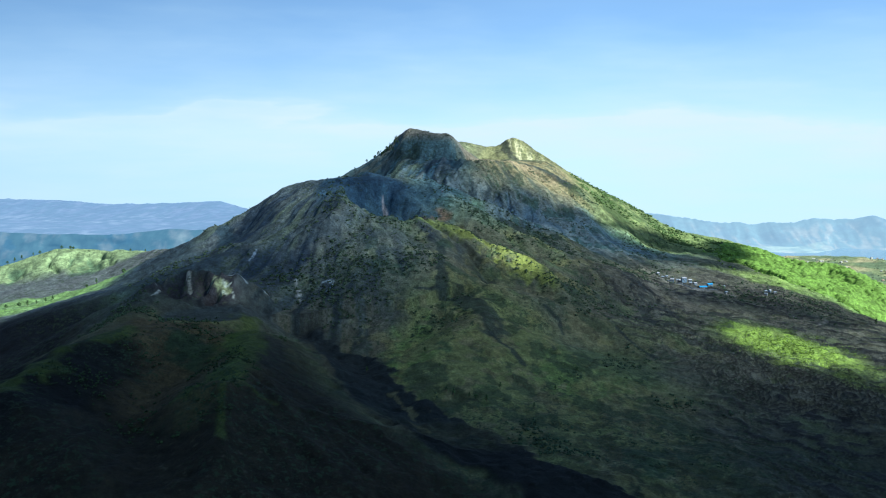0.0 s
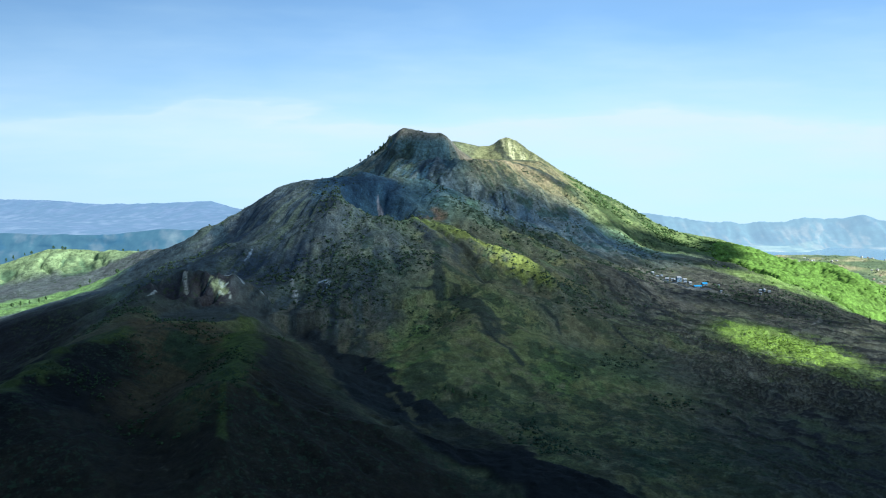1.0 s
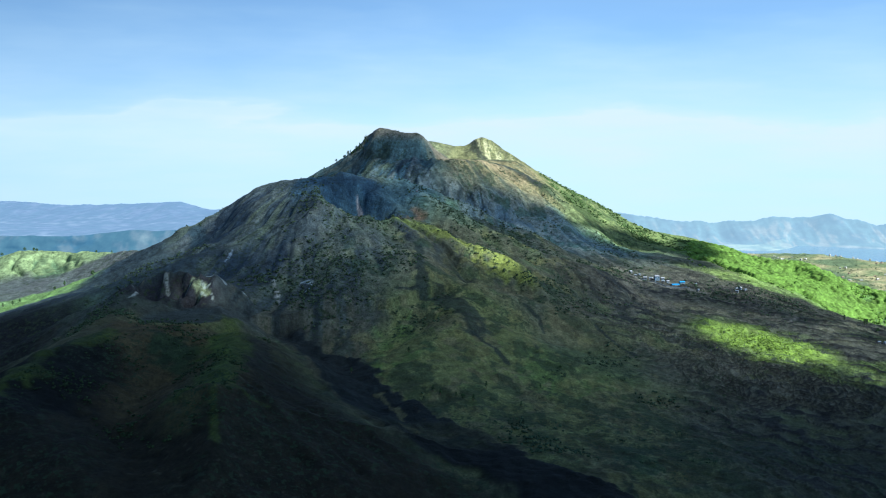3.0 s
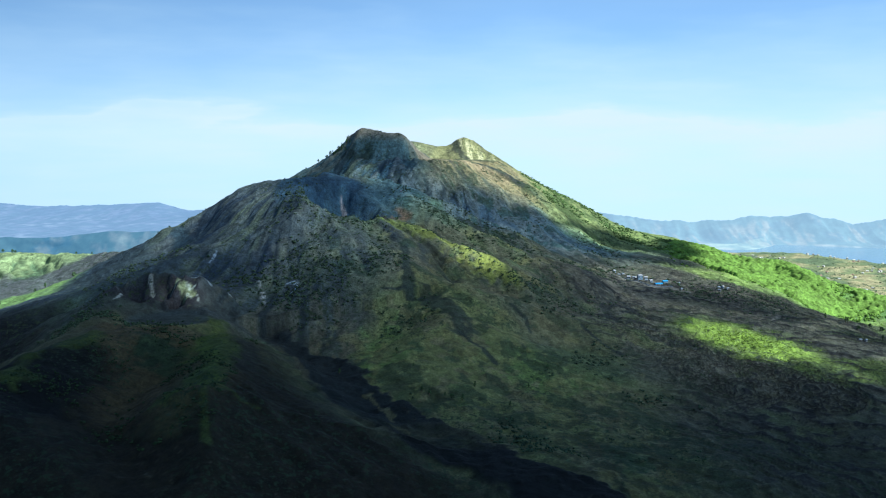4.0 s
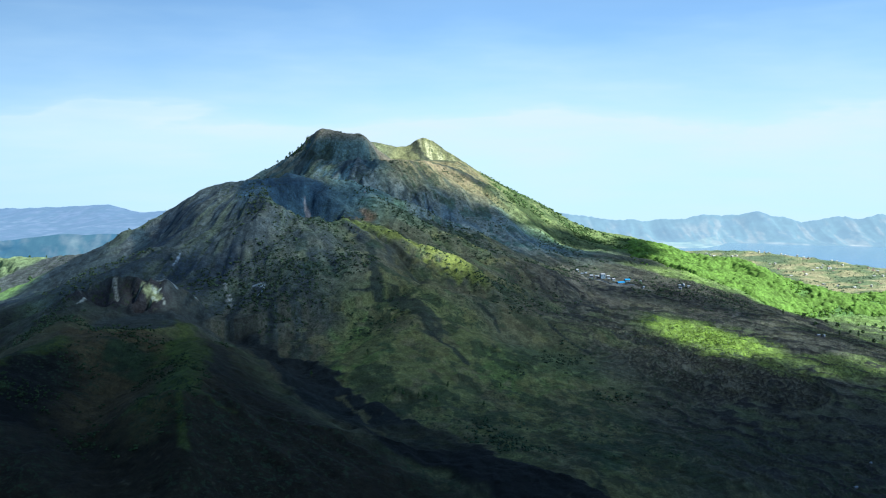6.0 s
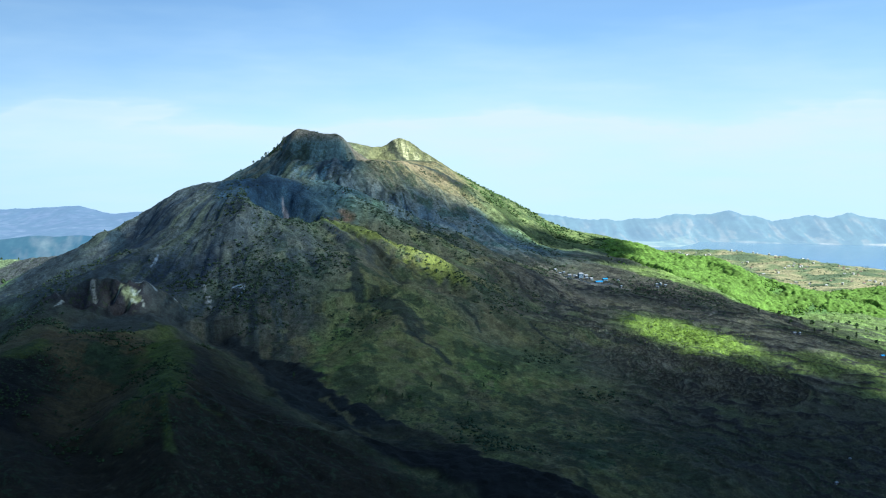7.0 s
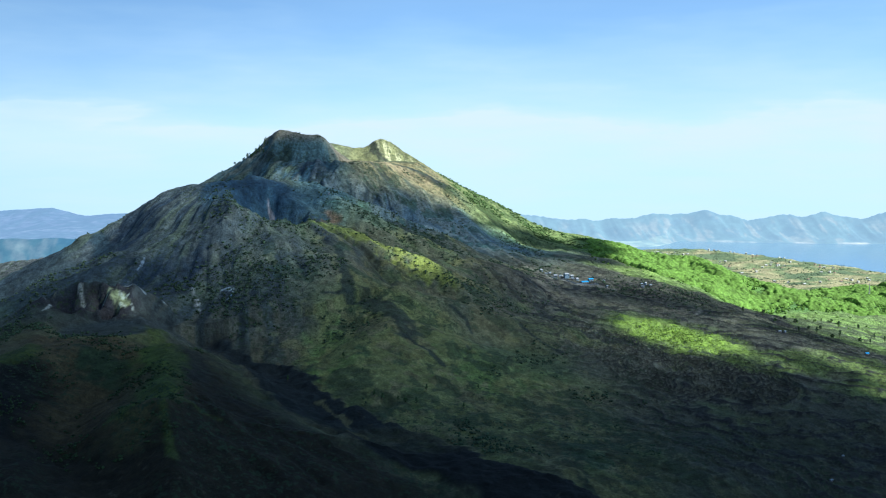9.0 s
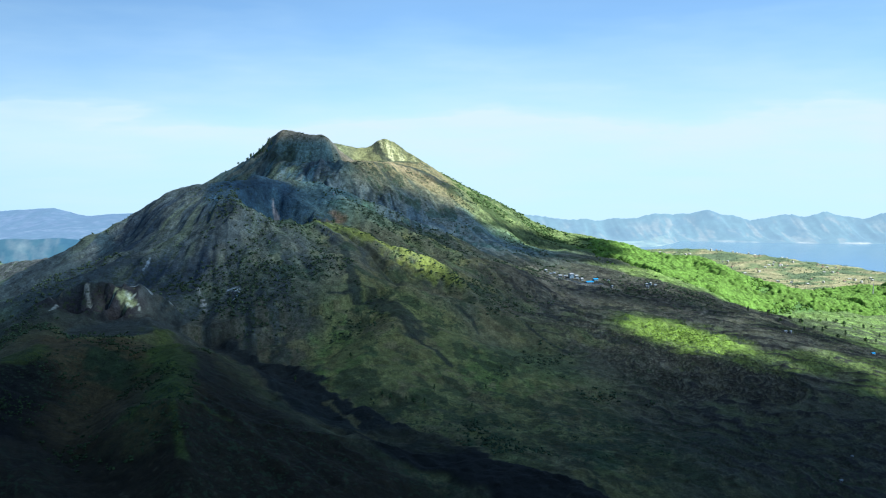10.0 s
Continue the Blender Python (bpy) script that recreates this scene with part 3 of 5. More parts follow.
    rib = rills(x, y, -150, 1540, 17, 6.0)
    scored = flank_ribs(x, y)
    # ribs paler and runnels darker in colour, as relief shading
    base = mixed(base, (0.145, 0.135, 0.105), scored * smooth_step(0.1, 0.7, rib + 0.7 * n2) * 0.45)
    base = mixed(base, (0.04, 0.052, 0.058), scored * smooth_step(0.0, -0.5, rib + 0.4 * n2) * 0.5)
    # grassy ribs below the crater, and gullies painted as dark shade between them
    th2, r2 = polar(x, y, -130, 1560)
    rib = fbm(th2 * 11 + 0.8 * n1, r2 / 140 + 4, 4, 0.6)
    below = smooth_step(80, 140, r2) * smooth_step(460, 380, r2) * smooth_step(60, -20, x)
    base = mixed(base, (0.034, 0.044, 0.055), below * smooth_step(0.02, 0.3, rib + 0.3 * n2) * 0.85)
    base = mixed(base, (0.115, 0.12, 0.068), below * smooth_step(0.05, 0.35, -rib + 0.3 * n2) * 0.7)
    d, _ = along(x, y, [(-130, 1290, 0), (-60, 1240, 0), (20, 1200, 0), (130, 1190, 0), (230, 1180, 0)])
    base = mixed(base, (0.18, 0.158, 0.105), smooth_step(95, 40, d + 40 * n2) * smooth_step(-0.3, 0.25, n2 + 0.5 * n1) * 0.75)
    # grass on the front slope
    d, _ = along(x, y, [(-40, 1100, 0), (20, 980, 0), (110, 900, 0), (200, 850, 0), (260, 700, 0)])
    turf = smooth_step(215, 90, d + 70 * n1 + 40 * n2) * smooth_step(1215, 1120, y - 0.35 * x + 60 * n1 + 30 * n2)
    # scored ash between the grass and the black tongue
    d, _ = along(x, y, [(-185, 1135, 0), (-120, 1095, 0), (-85, 1040, 0)])
    strip = smooth_step(62, 36, d + 22 * n2)
    furrow = rills(x, y, -130, 1560, 30, 3.0)
    base = mixed(base, (0.06, 0.068, 0.066), strip * 0.9)
    base = mixed(base, (0.125, 0.108, 0.072), strip * smooth_step(0.35, 0.8, furrow + 0.9 * n2) * 0.6)
    base = mixed(base, (0.022, 0.028, 0.032), strip * smooth_step(-0.1, -0.5, furrow + 0.4 * n2) * 0.8)
    turf = turf * smooth_step(-14, 12, x - np.interp(y, (880, 960, 1000, 1060, 1130, 1200), (-220, -62, -52, -52, -56, -40)) + 26 * n2)
    base = mixed(base, (0.175, 0.192, 0.08), turf * 0.88)
    base = mixed(base, (0.135, 0.202, 0.066), turf * smooth_step(0.0, 0.3, n1 + 0.7 * n2) * 0.8)
    base = mixed(base, (0.15, 0.135, 0.085), turf * smooth_step(0.15, 0.4, 0.8 * n2 - n1 + 0.5 * n3) * 0.8)
    base = mixed(base, (0.05, 0.085, 0.042), turf * smooth_step(0.3, 0.44, fbm(x / 46 + 31, y / 70, 5, 0.6) + 0.25 * n3) * 0.8)
    # rough lava to the east
    lava = lava_field(x, y)
    fr = flow_ridges(x, y)
    base = mixed(base, (0.13, 0.119, 0.083), lava * 0.88)
    base = mixed(base, (0.125, 0.148, 0.052), lava * smooth_step(-0.1, 0.45, n1 + 0.6 * n2 - 0.4 * (fr - 0.2) - 0.25 * smooth_step(330, 420, x)) * 0.75)
    base = mixed(base, (0.125, 0.108, 0.08), lava * smooth_step(1290, 1360, y + 50 * n2) * 0.75)
    base = mixed(base, (0.028, 0.027, 0.024), lava * smooth_step(0.36, 0.5, fr + 0.05 * n2) * 0.92)
    # nearest ground darkened in colour for the dim light there
    base = mixed(base, (0.042, 0.043, 0.021), smooth_step(960, 760, y - 0.15 * x + 60 * n2) * smooth_step(20, 160, x) * smooth_step(0.5, 0.25, fr) * 0.8)
    # lime grass under the cloud's gaps, with sunlight put into its colour
    d, _ = along(x, y, [(530, 1070, 0), (640, 1100, 0), (690, 1040, 0), (600, 980, 0)])
    base = mixed(base, (0.17, 0.22, 0.045), smooth_step(75, 25, d + 40 * n2) * smooth_step(0.7, 0.4, fr) * 0.8)
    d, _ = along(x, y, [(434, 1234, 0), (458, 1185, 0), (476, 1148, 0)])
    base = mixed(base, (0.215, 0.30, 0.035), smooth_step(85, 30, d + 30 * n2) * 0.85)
    # patches of brush and dry grass on open slopes; shade painted into the runnels
    slope = smooth_step(-150, -90, x + 0.15 * (y - 1150)) * smooth_step(1650, 1550, y)
    blot = fbm(x / 30 + 12, y / 42 + 5, 5, 0.58)
    base = mixed(base, (0.036, 0.058, 0.034), slope * (1 - 0.75 * lava) * smooth_step(0.2, 0.3, blot) * 0.7)
    base = mixed(base, (0.20, 0.185, 0.085), slope * (1 - 0.6 * lava) * smooth_step(0.22, 0.36, fbm(x / 24 + 40, y / 36 + 8, 5, 0.58)) * 0.5)
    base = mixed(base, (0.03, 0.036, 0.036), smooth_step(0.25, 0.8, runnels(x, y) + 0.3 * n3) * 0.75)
    # the knoll in front: brown with green hollows, darkened in colour for its shade
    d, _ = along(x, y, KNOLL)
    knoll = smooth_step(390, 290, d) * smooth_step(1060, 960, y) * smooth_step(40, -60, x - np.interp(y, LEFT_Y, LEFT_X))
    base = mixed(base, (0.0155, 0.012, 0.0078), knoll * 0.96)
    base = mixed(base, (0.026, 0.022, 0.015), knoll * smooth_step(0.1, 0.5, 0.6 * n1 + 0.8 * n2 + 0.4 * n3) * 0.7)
    base = mixed(base, (0.11, 0.108, 0.066), knoll * smooth_step(790, 900, y + 30 * n2) * smooth_step(-140, -200, x + 20 * n2) * 0.85)
    d, _ = along(x, y, [(-276, 930, 0), (-262, 880, 0), (-245, 830, 0), (-222, 780, 0), (-212, 745, 0)])
    base = mixed(base, (0.085, 0.064, 0.034), knoll * smooth_step(78, 34, d + 34 * n2 + 16 * n1) * smooth_step(700, 770, y) * 0.9)
    d, _ = along(x, y, [(-256, 905, 0), (-236, 880, 0), (-222, 858, 0)])
    base = mixed(base, (0.025, 0.045, 0.022), knoll * smooth_step(26, 10, d + 26 * n2 + 14 * n3) * 0.9)
    d, _ = along(x, y, [(-208, 870, 0), (-200, 800, 0), (-198, 745, 0), (-196, 712, 0)])
    base = mixed(base, (0.07, 0.064, 0.03), knoll * smooth_step(34, 12, d + 24 * n2 + 8 * n3) * 0.85)
    d, _ = along(x, y, [(-215, 940, 0), (-204, 890, 0), (-194, 830, 0), (-186, 770, 0), (-206, 742, 0)])
    base = mixed(base, (0.07, 0.11, 0.024), knoll * smooth_step(22, 6, d + 20 * n2 + 9 * n3) * 0.85)
    d, _ = along(x, y, [(-178, 925, 0), (-172, 890, 0), (-168, 850, 0)])
    base = mixed(base, (0.021, 0.021, 0.02), knoll * smooth_step(20, 9, d + 12 * n2 + 5 * n3) * 0.85)
    # deep shade of the western side painted near black
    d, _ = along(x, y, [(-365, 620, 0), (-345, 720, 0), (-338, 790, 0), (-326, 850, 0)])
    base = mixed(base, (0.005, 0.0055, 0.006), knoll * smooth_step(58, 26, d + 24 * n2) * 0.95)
    d = bowl_reach(x, y)
    base = mixed(base, (0.052, 0.063, 0.067), smooth_step(1.04, 0.94, d + 0.06 * n2))
    base = mixed(base, (0.14, 0.15, 0.07), smooth_step(0.16, 0.05, np.abs(d - 1.16) + 0.12 * n2) * smooth_step(1040, 1000, y) * 0.6)
    # young black lava tongue
    tongue = lava_tongue(x, y)
    base = mixed(base, (0.0145, 0.020, 0.0245), tongue * smooth_step(760, 850, y + 40 * n1))
    # lower end painted darker still for the dim light in front
    base = mixed(base, (0.009, 0.0115, 0.0135), tongue * smooth_step(850, 760, y + 40 * n1))
    d, _ = along(x, y, [(-50, 913, 0), (-41, 894, 0), (-29, 868, 0), (-27, 842, 0), (-13, 828, 0)])
    base = mixed(base, (0.12, 0.115, 0.07), smooth_step(3.6, 1.2, d + 6 * n3 + 4 * n2) * 0.9)
    d, _ = along(x, y, [(-192, 1085, 0), (-151, 1010, 0), (-133, 975, 0), (-112, 905, 0), (-92, 865, 0), (-66, 800, 0), (-24, 762, 0)])
    base = mixed(base, (0.075, 0.07, 0.05), smooth_step(4.5, 1.5, d + 5 * n3 + 4 * n2) * 0.7)
    for line, width in (([(-219, 1038, 0), (-198, 923, 0), (-182, 815, 0), (-178, 750, 0)], 17), ([(-181, 745, 0), (-174, 705, 0), (-166, 670, 0)], 5), ([(-176, 764, 0), (-155, 744, 0), (-136, 740, 0)], 5), ([(-316, 903, 0), (-350, 830, 0), (-350, 720, 0)], 20)):
        d, _ = along(x, y, line)
        base = mixed(base, (0.075, 0.10, 0.024), smooth_step(width, width * 0.2, d + width * (0.9 * n2 + 0.5 * n3)) * 0.75)
    # unlit face of the scarp and gully lines, painted dark
    for line, width in (([(24, 1150, 0), (46, 1128, 0), (57, 1096, 0), (60, 1064, 0)], 18), ([(-34, 1157, 0), (0, 1155, 0), (22, 1153, 0)], 4.5), ([(56, 1062, 0), (66, 1045, 0), (78, 1031, 0), (90, 1004, 0)], 4.5),
                        ([(0, 1300, 0), (-3, 1250, 0), (-4, 1206, 0), (0, 1160, 0)], 9), ([(132, 1172, 0), (148, 1155, 0), (150, 1127, 0)], 3.5), ([(50, 1250, 0), (80, 1225, 0), (100, 1195, 0)], 5), ([(225, 1175, 0), (240, 1140, 0), (262, 1110, 0)], 3.5)):
        d, _ = along(x, y, line)
        base = mixed(base, (0.03, 0.042, 0.042), smooth_step(width, width * 0.55, d + 0.7 * width * (n2 + 0.7 * n3)) * 0.85)
    crumb = smooth_step(0.46, 0.6, fbm(x / 5, y / 5, 3, 0.6)) * smooth_step(0.0, 0.3, fbm(x / 60 + 8, y / 60, 3)) * smooth_step(900, 860, y - 0.4 * x)
    base = mixed(base, (0.07, 0.065, 0.05), crumb * 0.7)
    # plain to the west, its deep shade painted near black, and its lava band
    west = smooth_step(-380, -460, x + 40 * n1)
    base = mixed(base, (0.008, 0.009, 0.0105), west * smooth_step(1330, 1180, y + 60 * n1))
    base = mixed(base, (0.075, 0.068, 0.06), west * smooth_step(1440, 1520, y) * (0.9 + 0.3 * n2))
    d, _ = along(x, y, [(-740, 1340, 0), (-660, 1420, 0), (-570, 1480, 0), (-520, 1530, 0)])
    base = mixed(base, (0.17, 0.235, 0.05), smooth_step(86, 55, d + 30 * n2) * smooth_step(-450, -495, x + 20 * n2) * (0.8 + 0.4 * n2))
    d, _ = along(x, y, LEFT_HILL[:4])
    base = mixed(base, (0.20, 0.215, 0.085), smooth_step(150, 90, d + 25 * n2) * smooth_step(1735, 1775, y + 14 * n2))
    # gullies between the buttresses painted darker, as their shade
    fins = hill_fins(x, y)
    base = mixed(base, (0.06, 0.09, 0.042), smooth_step(0.3, 0.1, fins + 0.25 * n2) * smooth_step(1735, 1775, y) * smooth_step(1885, 1860, y) * smooth_step(-600, -660, x) * 0.8)
    # east flank woods, then fields down to the lake
    low, up = woods_low(x), woods_up(x)
    # meadow green begins at the shadow's edge, so its colour carries sunlight too
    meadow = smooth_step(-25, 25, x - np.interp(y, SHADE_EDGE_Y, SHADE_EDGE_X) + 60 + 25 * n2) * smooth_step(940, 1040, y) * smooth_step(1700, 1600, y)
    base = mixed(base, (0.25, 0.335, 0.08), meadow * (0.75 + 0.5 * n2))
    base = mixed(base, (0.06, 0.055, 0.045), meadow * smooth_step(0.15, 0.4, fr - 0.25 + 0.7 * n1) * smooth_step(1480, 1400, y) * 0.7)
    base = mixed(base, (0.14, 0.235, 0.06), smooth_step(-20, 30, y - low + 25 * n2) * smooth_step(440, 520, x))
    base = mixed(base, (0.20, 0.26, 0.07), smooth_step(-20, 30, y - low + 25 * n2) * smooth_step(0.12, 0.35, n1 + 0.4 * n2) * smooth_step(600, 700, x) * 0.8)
    upper = smooth_step(60, -60, x - 560 - 0.5 * (y - 1900) + 50 * n2) * smooth_step(1730, 1830, y + 0.25 * x - 100) * smooth_step(250, 340, x)
    base = mixed(base, (0.17, 0.205, 0.088), upper * 0.85)
    base = mixed(base, (0.055, 0.085, 0.035), upper * smooth_step(0.0, 0.3, n2 + 0.5 * n3) * 0.8)
    far = smooth_step(-30, 50, y - up + 30 * n2) * smooth_step(690, 800, x)
    patch = value_noise(x / 38 + 0.5 * n2, y / 55) + 0.6 * n2
    base = mixed(base, (0.19, 0.215, 0.125), far * 0.9)
    base = mixed(base, (0.38, 0.32, 0.21), far * smooth_step(-0.05, 0.3, patch) * 0.85)
    base = mixed(base, (0.12, 0.16, 0.10), far * smooth_step(0.15, 0.45, -patch) * 0.9)
    # dark strata of the old crater wall, with its blue shade painted in
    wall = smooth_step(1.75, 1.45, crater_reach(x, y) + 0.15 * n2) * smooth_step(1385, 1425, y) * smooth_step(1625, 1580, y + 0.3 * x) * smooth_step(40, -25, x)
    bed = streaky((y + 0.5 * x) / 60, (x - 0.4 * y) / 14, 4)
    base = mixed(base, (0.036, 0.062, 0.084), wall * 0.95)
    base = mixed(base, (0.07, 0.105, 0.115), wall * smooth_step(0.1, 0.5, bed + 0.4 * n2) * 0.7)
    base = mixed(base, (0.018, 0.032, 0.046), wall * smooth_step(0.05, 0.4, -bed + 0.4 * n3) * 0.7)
    # dirt road to the settlement and a track below it
    for line, width in (([(334, 1652, 0), (344, 1612, 0), (356, 1533, 0), (372, 1508, 0), (408, 1484, 0), (446, 1478, 0), (472, 1472, 0)], 5.5), ([(556, 1342, 0), (570, 1366, 0), (587, 1389, 0)], 4.5)):
        d, _ = along(x, y, line)
        base = mixed(base, (0.21, 0.185, 0.15), smooth_step(width, width * 0.5, d + 2 * n3) * 0.85)
    d, _ = along(x, y, HUT_SPUR[:3])
    base = mixed(base, (0.11, 0.148, 0.13), smooth_step(75, 25, d + 30 * n2) * smooth_step(1420, 1460, y) * 0.75)
    base = mixed(base, (0.035, 0.058, 0.045), smooth_step(80, 30, d + 30 * n2) * smooth_step(0.1, 0.3, n2 + 0.6 * n3) * smooth_step(1420, 1460, y) * 0.8)
    # dark patch painted in place of the hollow by the pointed cone
    d, _ = along(x, y, [(-352, 1478, 0), (-338, 1440, 0), (-330, 1400, 0)])
    base = mixed(base, (0.032, 0.048, 0.054), smooth_step(17, 8, d + 12 * n2 + 5 * n3) * 0.85)
    d, _ = along(x, y, [(-450, 1440, 0), (-400, 1340, 0), (-360, 1240, 0), (-350, 1180, 0)])
    base = mixed(base, (0.034, 0.043, 0.046), smooth_step(100, 50, d + 26 * n2) * 0.88)
    d, _ = along(x, y, [(-175, 1330, 0), (-120, 1285, 0), (-60, 1290, 0)])
    base = mixed(base, (0.062, 0.068, 0.062), smooth_step(62, 25, d + 30 * n2) * 0.55)
    # cinder and fumes round the craters
    d, _ = along(x, y, [(-30, 1425, 0), (-8, 1415, 0)])
    base = mixed(base, (0.19, 0.13, 0.075), smooth_step(36, 4, d + 16 * n2 + 10 * n3) * 0.8)
    d, _ = along(x, y, [(-5, 1480, 0), (5, 1462, 0), (-12, 1452, 0)])
    base = mixed(base, (0.15, 0.09, 0.06), smooth_step(12, 3, d + 6 * n2) * 0.8)
    # grass of the lit spur, some of its sunlight painted in
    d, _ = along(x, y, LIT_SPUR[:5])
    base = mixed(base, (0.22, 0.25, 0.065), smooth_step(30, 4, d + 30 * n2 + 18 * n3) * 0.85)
    # pale scars and rock; the near-black entries paint shade inside the pits
    for line, width, colour in (
        ([(-99, 1512, 0), (-92, 1494, 0), (-84, 1476, 0), (-78, 1462, 0)], 3.4, (0.40, 0.29, 0.24)),
        ([(-110, 1490, 0), (-106, 1478, 0)], 2.0, (0.22, 0.23, 0.24)),
        ([(-261, 1287, 0), (-264, 1277, 0), (-269, 1267, 0)], 1.7, (0.42, 0.41, 0.40)),
        ([(-194, 1207, 0), (-192, 1198, 0), (-186, 1186, 0), (-182, 1162, 0)], 3.4, (0.36, 0.31, 0.26)),
        ([(-157, 1198, 0), (-150, 1197, 0), (-143, 1194, 0), (-145, 1184, 0), (-150, 1175, 0)], 1.8, (0.46, 0.47, 0.46)),
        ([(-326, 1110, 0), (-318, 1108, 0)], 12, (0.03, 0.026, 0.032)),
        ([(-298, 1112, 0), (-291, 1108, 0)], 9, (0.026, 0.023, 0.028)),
        ([(-311, 1118, 0), (-308, 1110, 0), (-305, 1103, 0)], 2.6, (0.30, 0.28, 0.25)),
        ([(-345, 1096, 0), (-330, 1090, 0), (-318, 1086, 0), (-306, 1092, 0), (-296, 1090, 0), (-286, 1096, 0)], 1.1, (0.26, 0.25, 0.24)),
        ([(-338, 1118, 0), (-320, 1128, 0), (-295, 1128, 0), (-270, 1124, 0)], 3.2, (0.13, 0.115, 0.075)),
        ([(-283, 1103, 0), (-279, 1107, 0), (-277, 1112, 0)], 1.8, (0.42, 0.41, 0.36)),
        ([(-270, 1106, 0), (-263, 1101, 0), (-258, 1094, 0)], 10, (0.30, 0.31, 0.16)),
        ([(-266, 1107, 0), (-262, 1100, 0), (-256, 1102, 0)], 2.6, (0.50, 0.50, 0.43)),
        ([(-264, 1094, 0), (-258, 1089, 0)], 2.4, (0.55, 0.55, 0.46)),
        ([(-252, 1093, 0), (-249, 1087, 0)], 2.0, (0.50, 0.50, 0.47)),
        ([(-262, 1120, 0), (-248, 1122, 0), (-241, 1119, 0)], 1.6, (0.40, 0.41, 0.42)),
        ([(-340, 1066, 0), (-335, 1078, 0), (-332, 1084, 0)], 1.3, (0.42, 0.42, 0.42)),
        ([(-278, 1091, 0), (-272, 1088, 0)], 6, (0.022, 0.018, 0.02)),
        ([(-225, 1142, 0), (-219, 1132, 0)], 3, (0.26, 0.26, 0.25)),
    ):
        d, _ = along(x, y, line)
        base = mixed(base, colour, smooth_step(width, width * 0.4, d + width * (1.3 * n3 + 0.4 * n2)) * 0.85)
    # pale crown of the summit
    base = mixed(base, (0.17, 0.12, 0.09), smooth_step(395, 418, z) * 0.7)
    d, _ = along(x, y, [(40, 2225, 0), (95, 2230, 0), (172, 2246, 0), (200, 2215, 0), (260, 2190, 0)])
    inner = smooth_step(100, 60, d + 20 * n2) * smooth_step(2110, 2140, y)
    base = mixed(base, (0.205, 0.20, 0.11), inner * 0.9)
    base = mixed(base, (0.11, 0.11, 0.075), inner * smooth_step(0.05, 0.35, streaky(x / 14, z / 40) + 0.5 * n2) * 0.6)
    d, _ = along(x, y, [(158, 2226, 0), (175, 2200, 0), (190, 2180, 0), (215, 2195, 0)])
    base = mixed(base, (0.46, 0.43, 0.30), smooth_step(30, 12, d + 26 * n3 + 14 * n2) * smooth_step(0.0, 0.2, streaky(x / 7, z / 30)) * 0.85)
    # cliff side away from the sun, its shade painted as a dark cleft
    d, _ = along(x, y, [(146, 2240, 0), (148, 2215, 0), (154, 2190, 0), (165, 2168, 0)])
    base = mixed(base, (0.05, 0.055, 0.05), smooth_step(13, 6, d + 8 * n3) * 0.9)
    # blue haze and shade are tinted into the high ash; low lava more olive
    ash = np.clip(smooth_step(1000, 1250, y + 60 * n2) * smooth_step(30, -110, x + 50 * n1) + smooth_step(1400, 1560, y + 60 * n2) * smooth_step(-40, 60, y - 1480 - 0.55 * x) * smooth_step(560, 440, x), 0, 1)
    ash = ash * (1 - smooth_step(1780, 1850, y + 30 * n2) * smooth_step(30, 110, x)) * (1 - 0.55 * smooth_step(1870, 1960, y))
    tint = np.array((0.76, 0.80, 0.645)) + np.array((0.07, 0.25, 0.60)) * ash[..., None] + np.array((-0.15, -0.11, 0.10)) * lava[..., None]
    # middle slopes lightened in colour, as airlight would lift them
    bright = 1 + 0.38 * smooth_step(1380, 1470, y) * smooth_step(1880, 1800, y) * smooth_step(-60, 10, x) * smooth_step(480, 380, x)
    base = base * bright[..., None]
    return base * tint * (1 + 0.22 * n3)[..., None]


def bushy_share(x, y):
    """How thickly low bushes dot the ground."""
    n = fbm(x / 80 + 3, y / 80, 4)
    share = smooth_step(-0.35, 0.35, n) * 0.85
    tongue = lava_tongue(x, y)
    woods = smooth_step(-20, 30, y - woods_low(x)) * smooth_step(440, 520, x)
    d, _ = along(x, y, LIT_SPUR[:5])
    share = share * (0.45 + 0.55 * smooth_step(6, 30, d))
    return share * (1 - tongue) * (1 - 0.8 * woods)


def downhill(x, y):
    """Coordinates across and down the slope, so that streaks can follow the fall line."""
    wob = 0.12 * fbm(x / 90, y / 90, 3)
    th1, r1 = polar(x, y, 40, 2110)
    th2, r2 = polar(x, y, -130, 1580)
    th3, r3 = polar(x, y, -265, 900)
    near2 = smooth_step(380, 330, r2) * smooth_step(1560, 1520, y)
    near3 = smooth_step(1010, 990, y) * smooth_step(60, 20, x - np.interp(y, LEFT_Y, LEFT_X))
    a = th1 * 30 * (1 - near2) + th2 * 24 * near2
    d = (r1 * (1 - near2) + r2 * near2) / 48
    a, d = a * (1 - near3) + th3 * 22 * near3, d * (1 - near3) + r3 / 12 * near3
    return np.stack([a + wob * 20, d, 0 * a], -1)


xs = np.array(sorted([-980 - v for v in grow(0, 4.0, 1.07, 5000)]) + list(np.arange(-980, -600, 4.0)) + list(np.arange(-600, 880.1, 2.0)) + [880 + v for v in grow(0, 2.2, 1.05, 5200)])
ys = np.array(sorted([590 - v for v in grow(0, 2.6, 1.07, 2600)]) + list(np.arange(590, 1660.1, 2.0)) + list(np.arange(1663, 2290, 3.0)) + [2290 + v for v in grow(0, 4.0, 1.05, 2690)])
GX, GY = np.meshgrid(xs, ys)
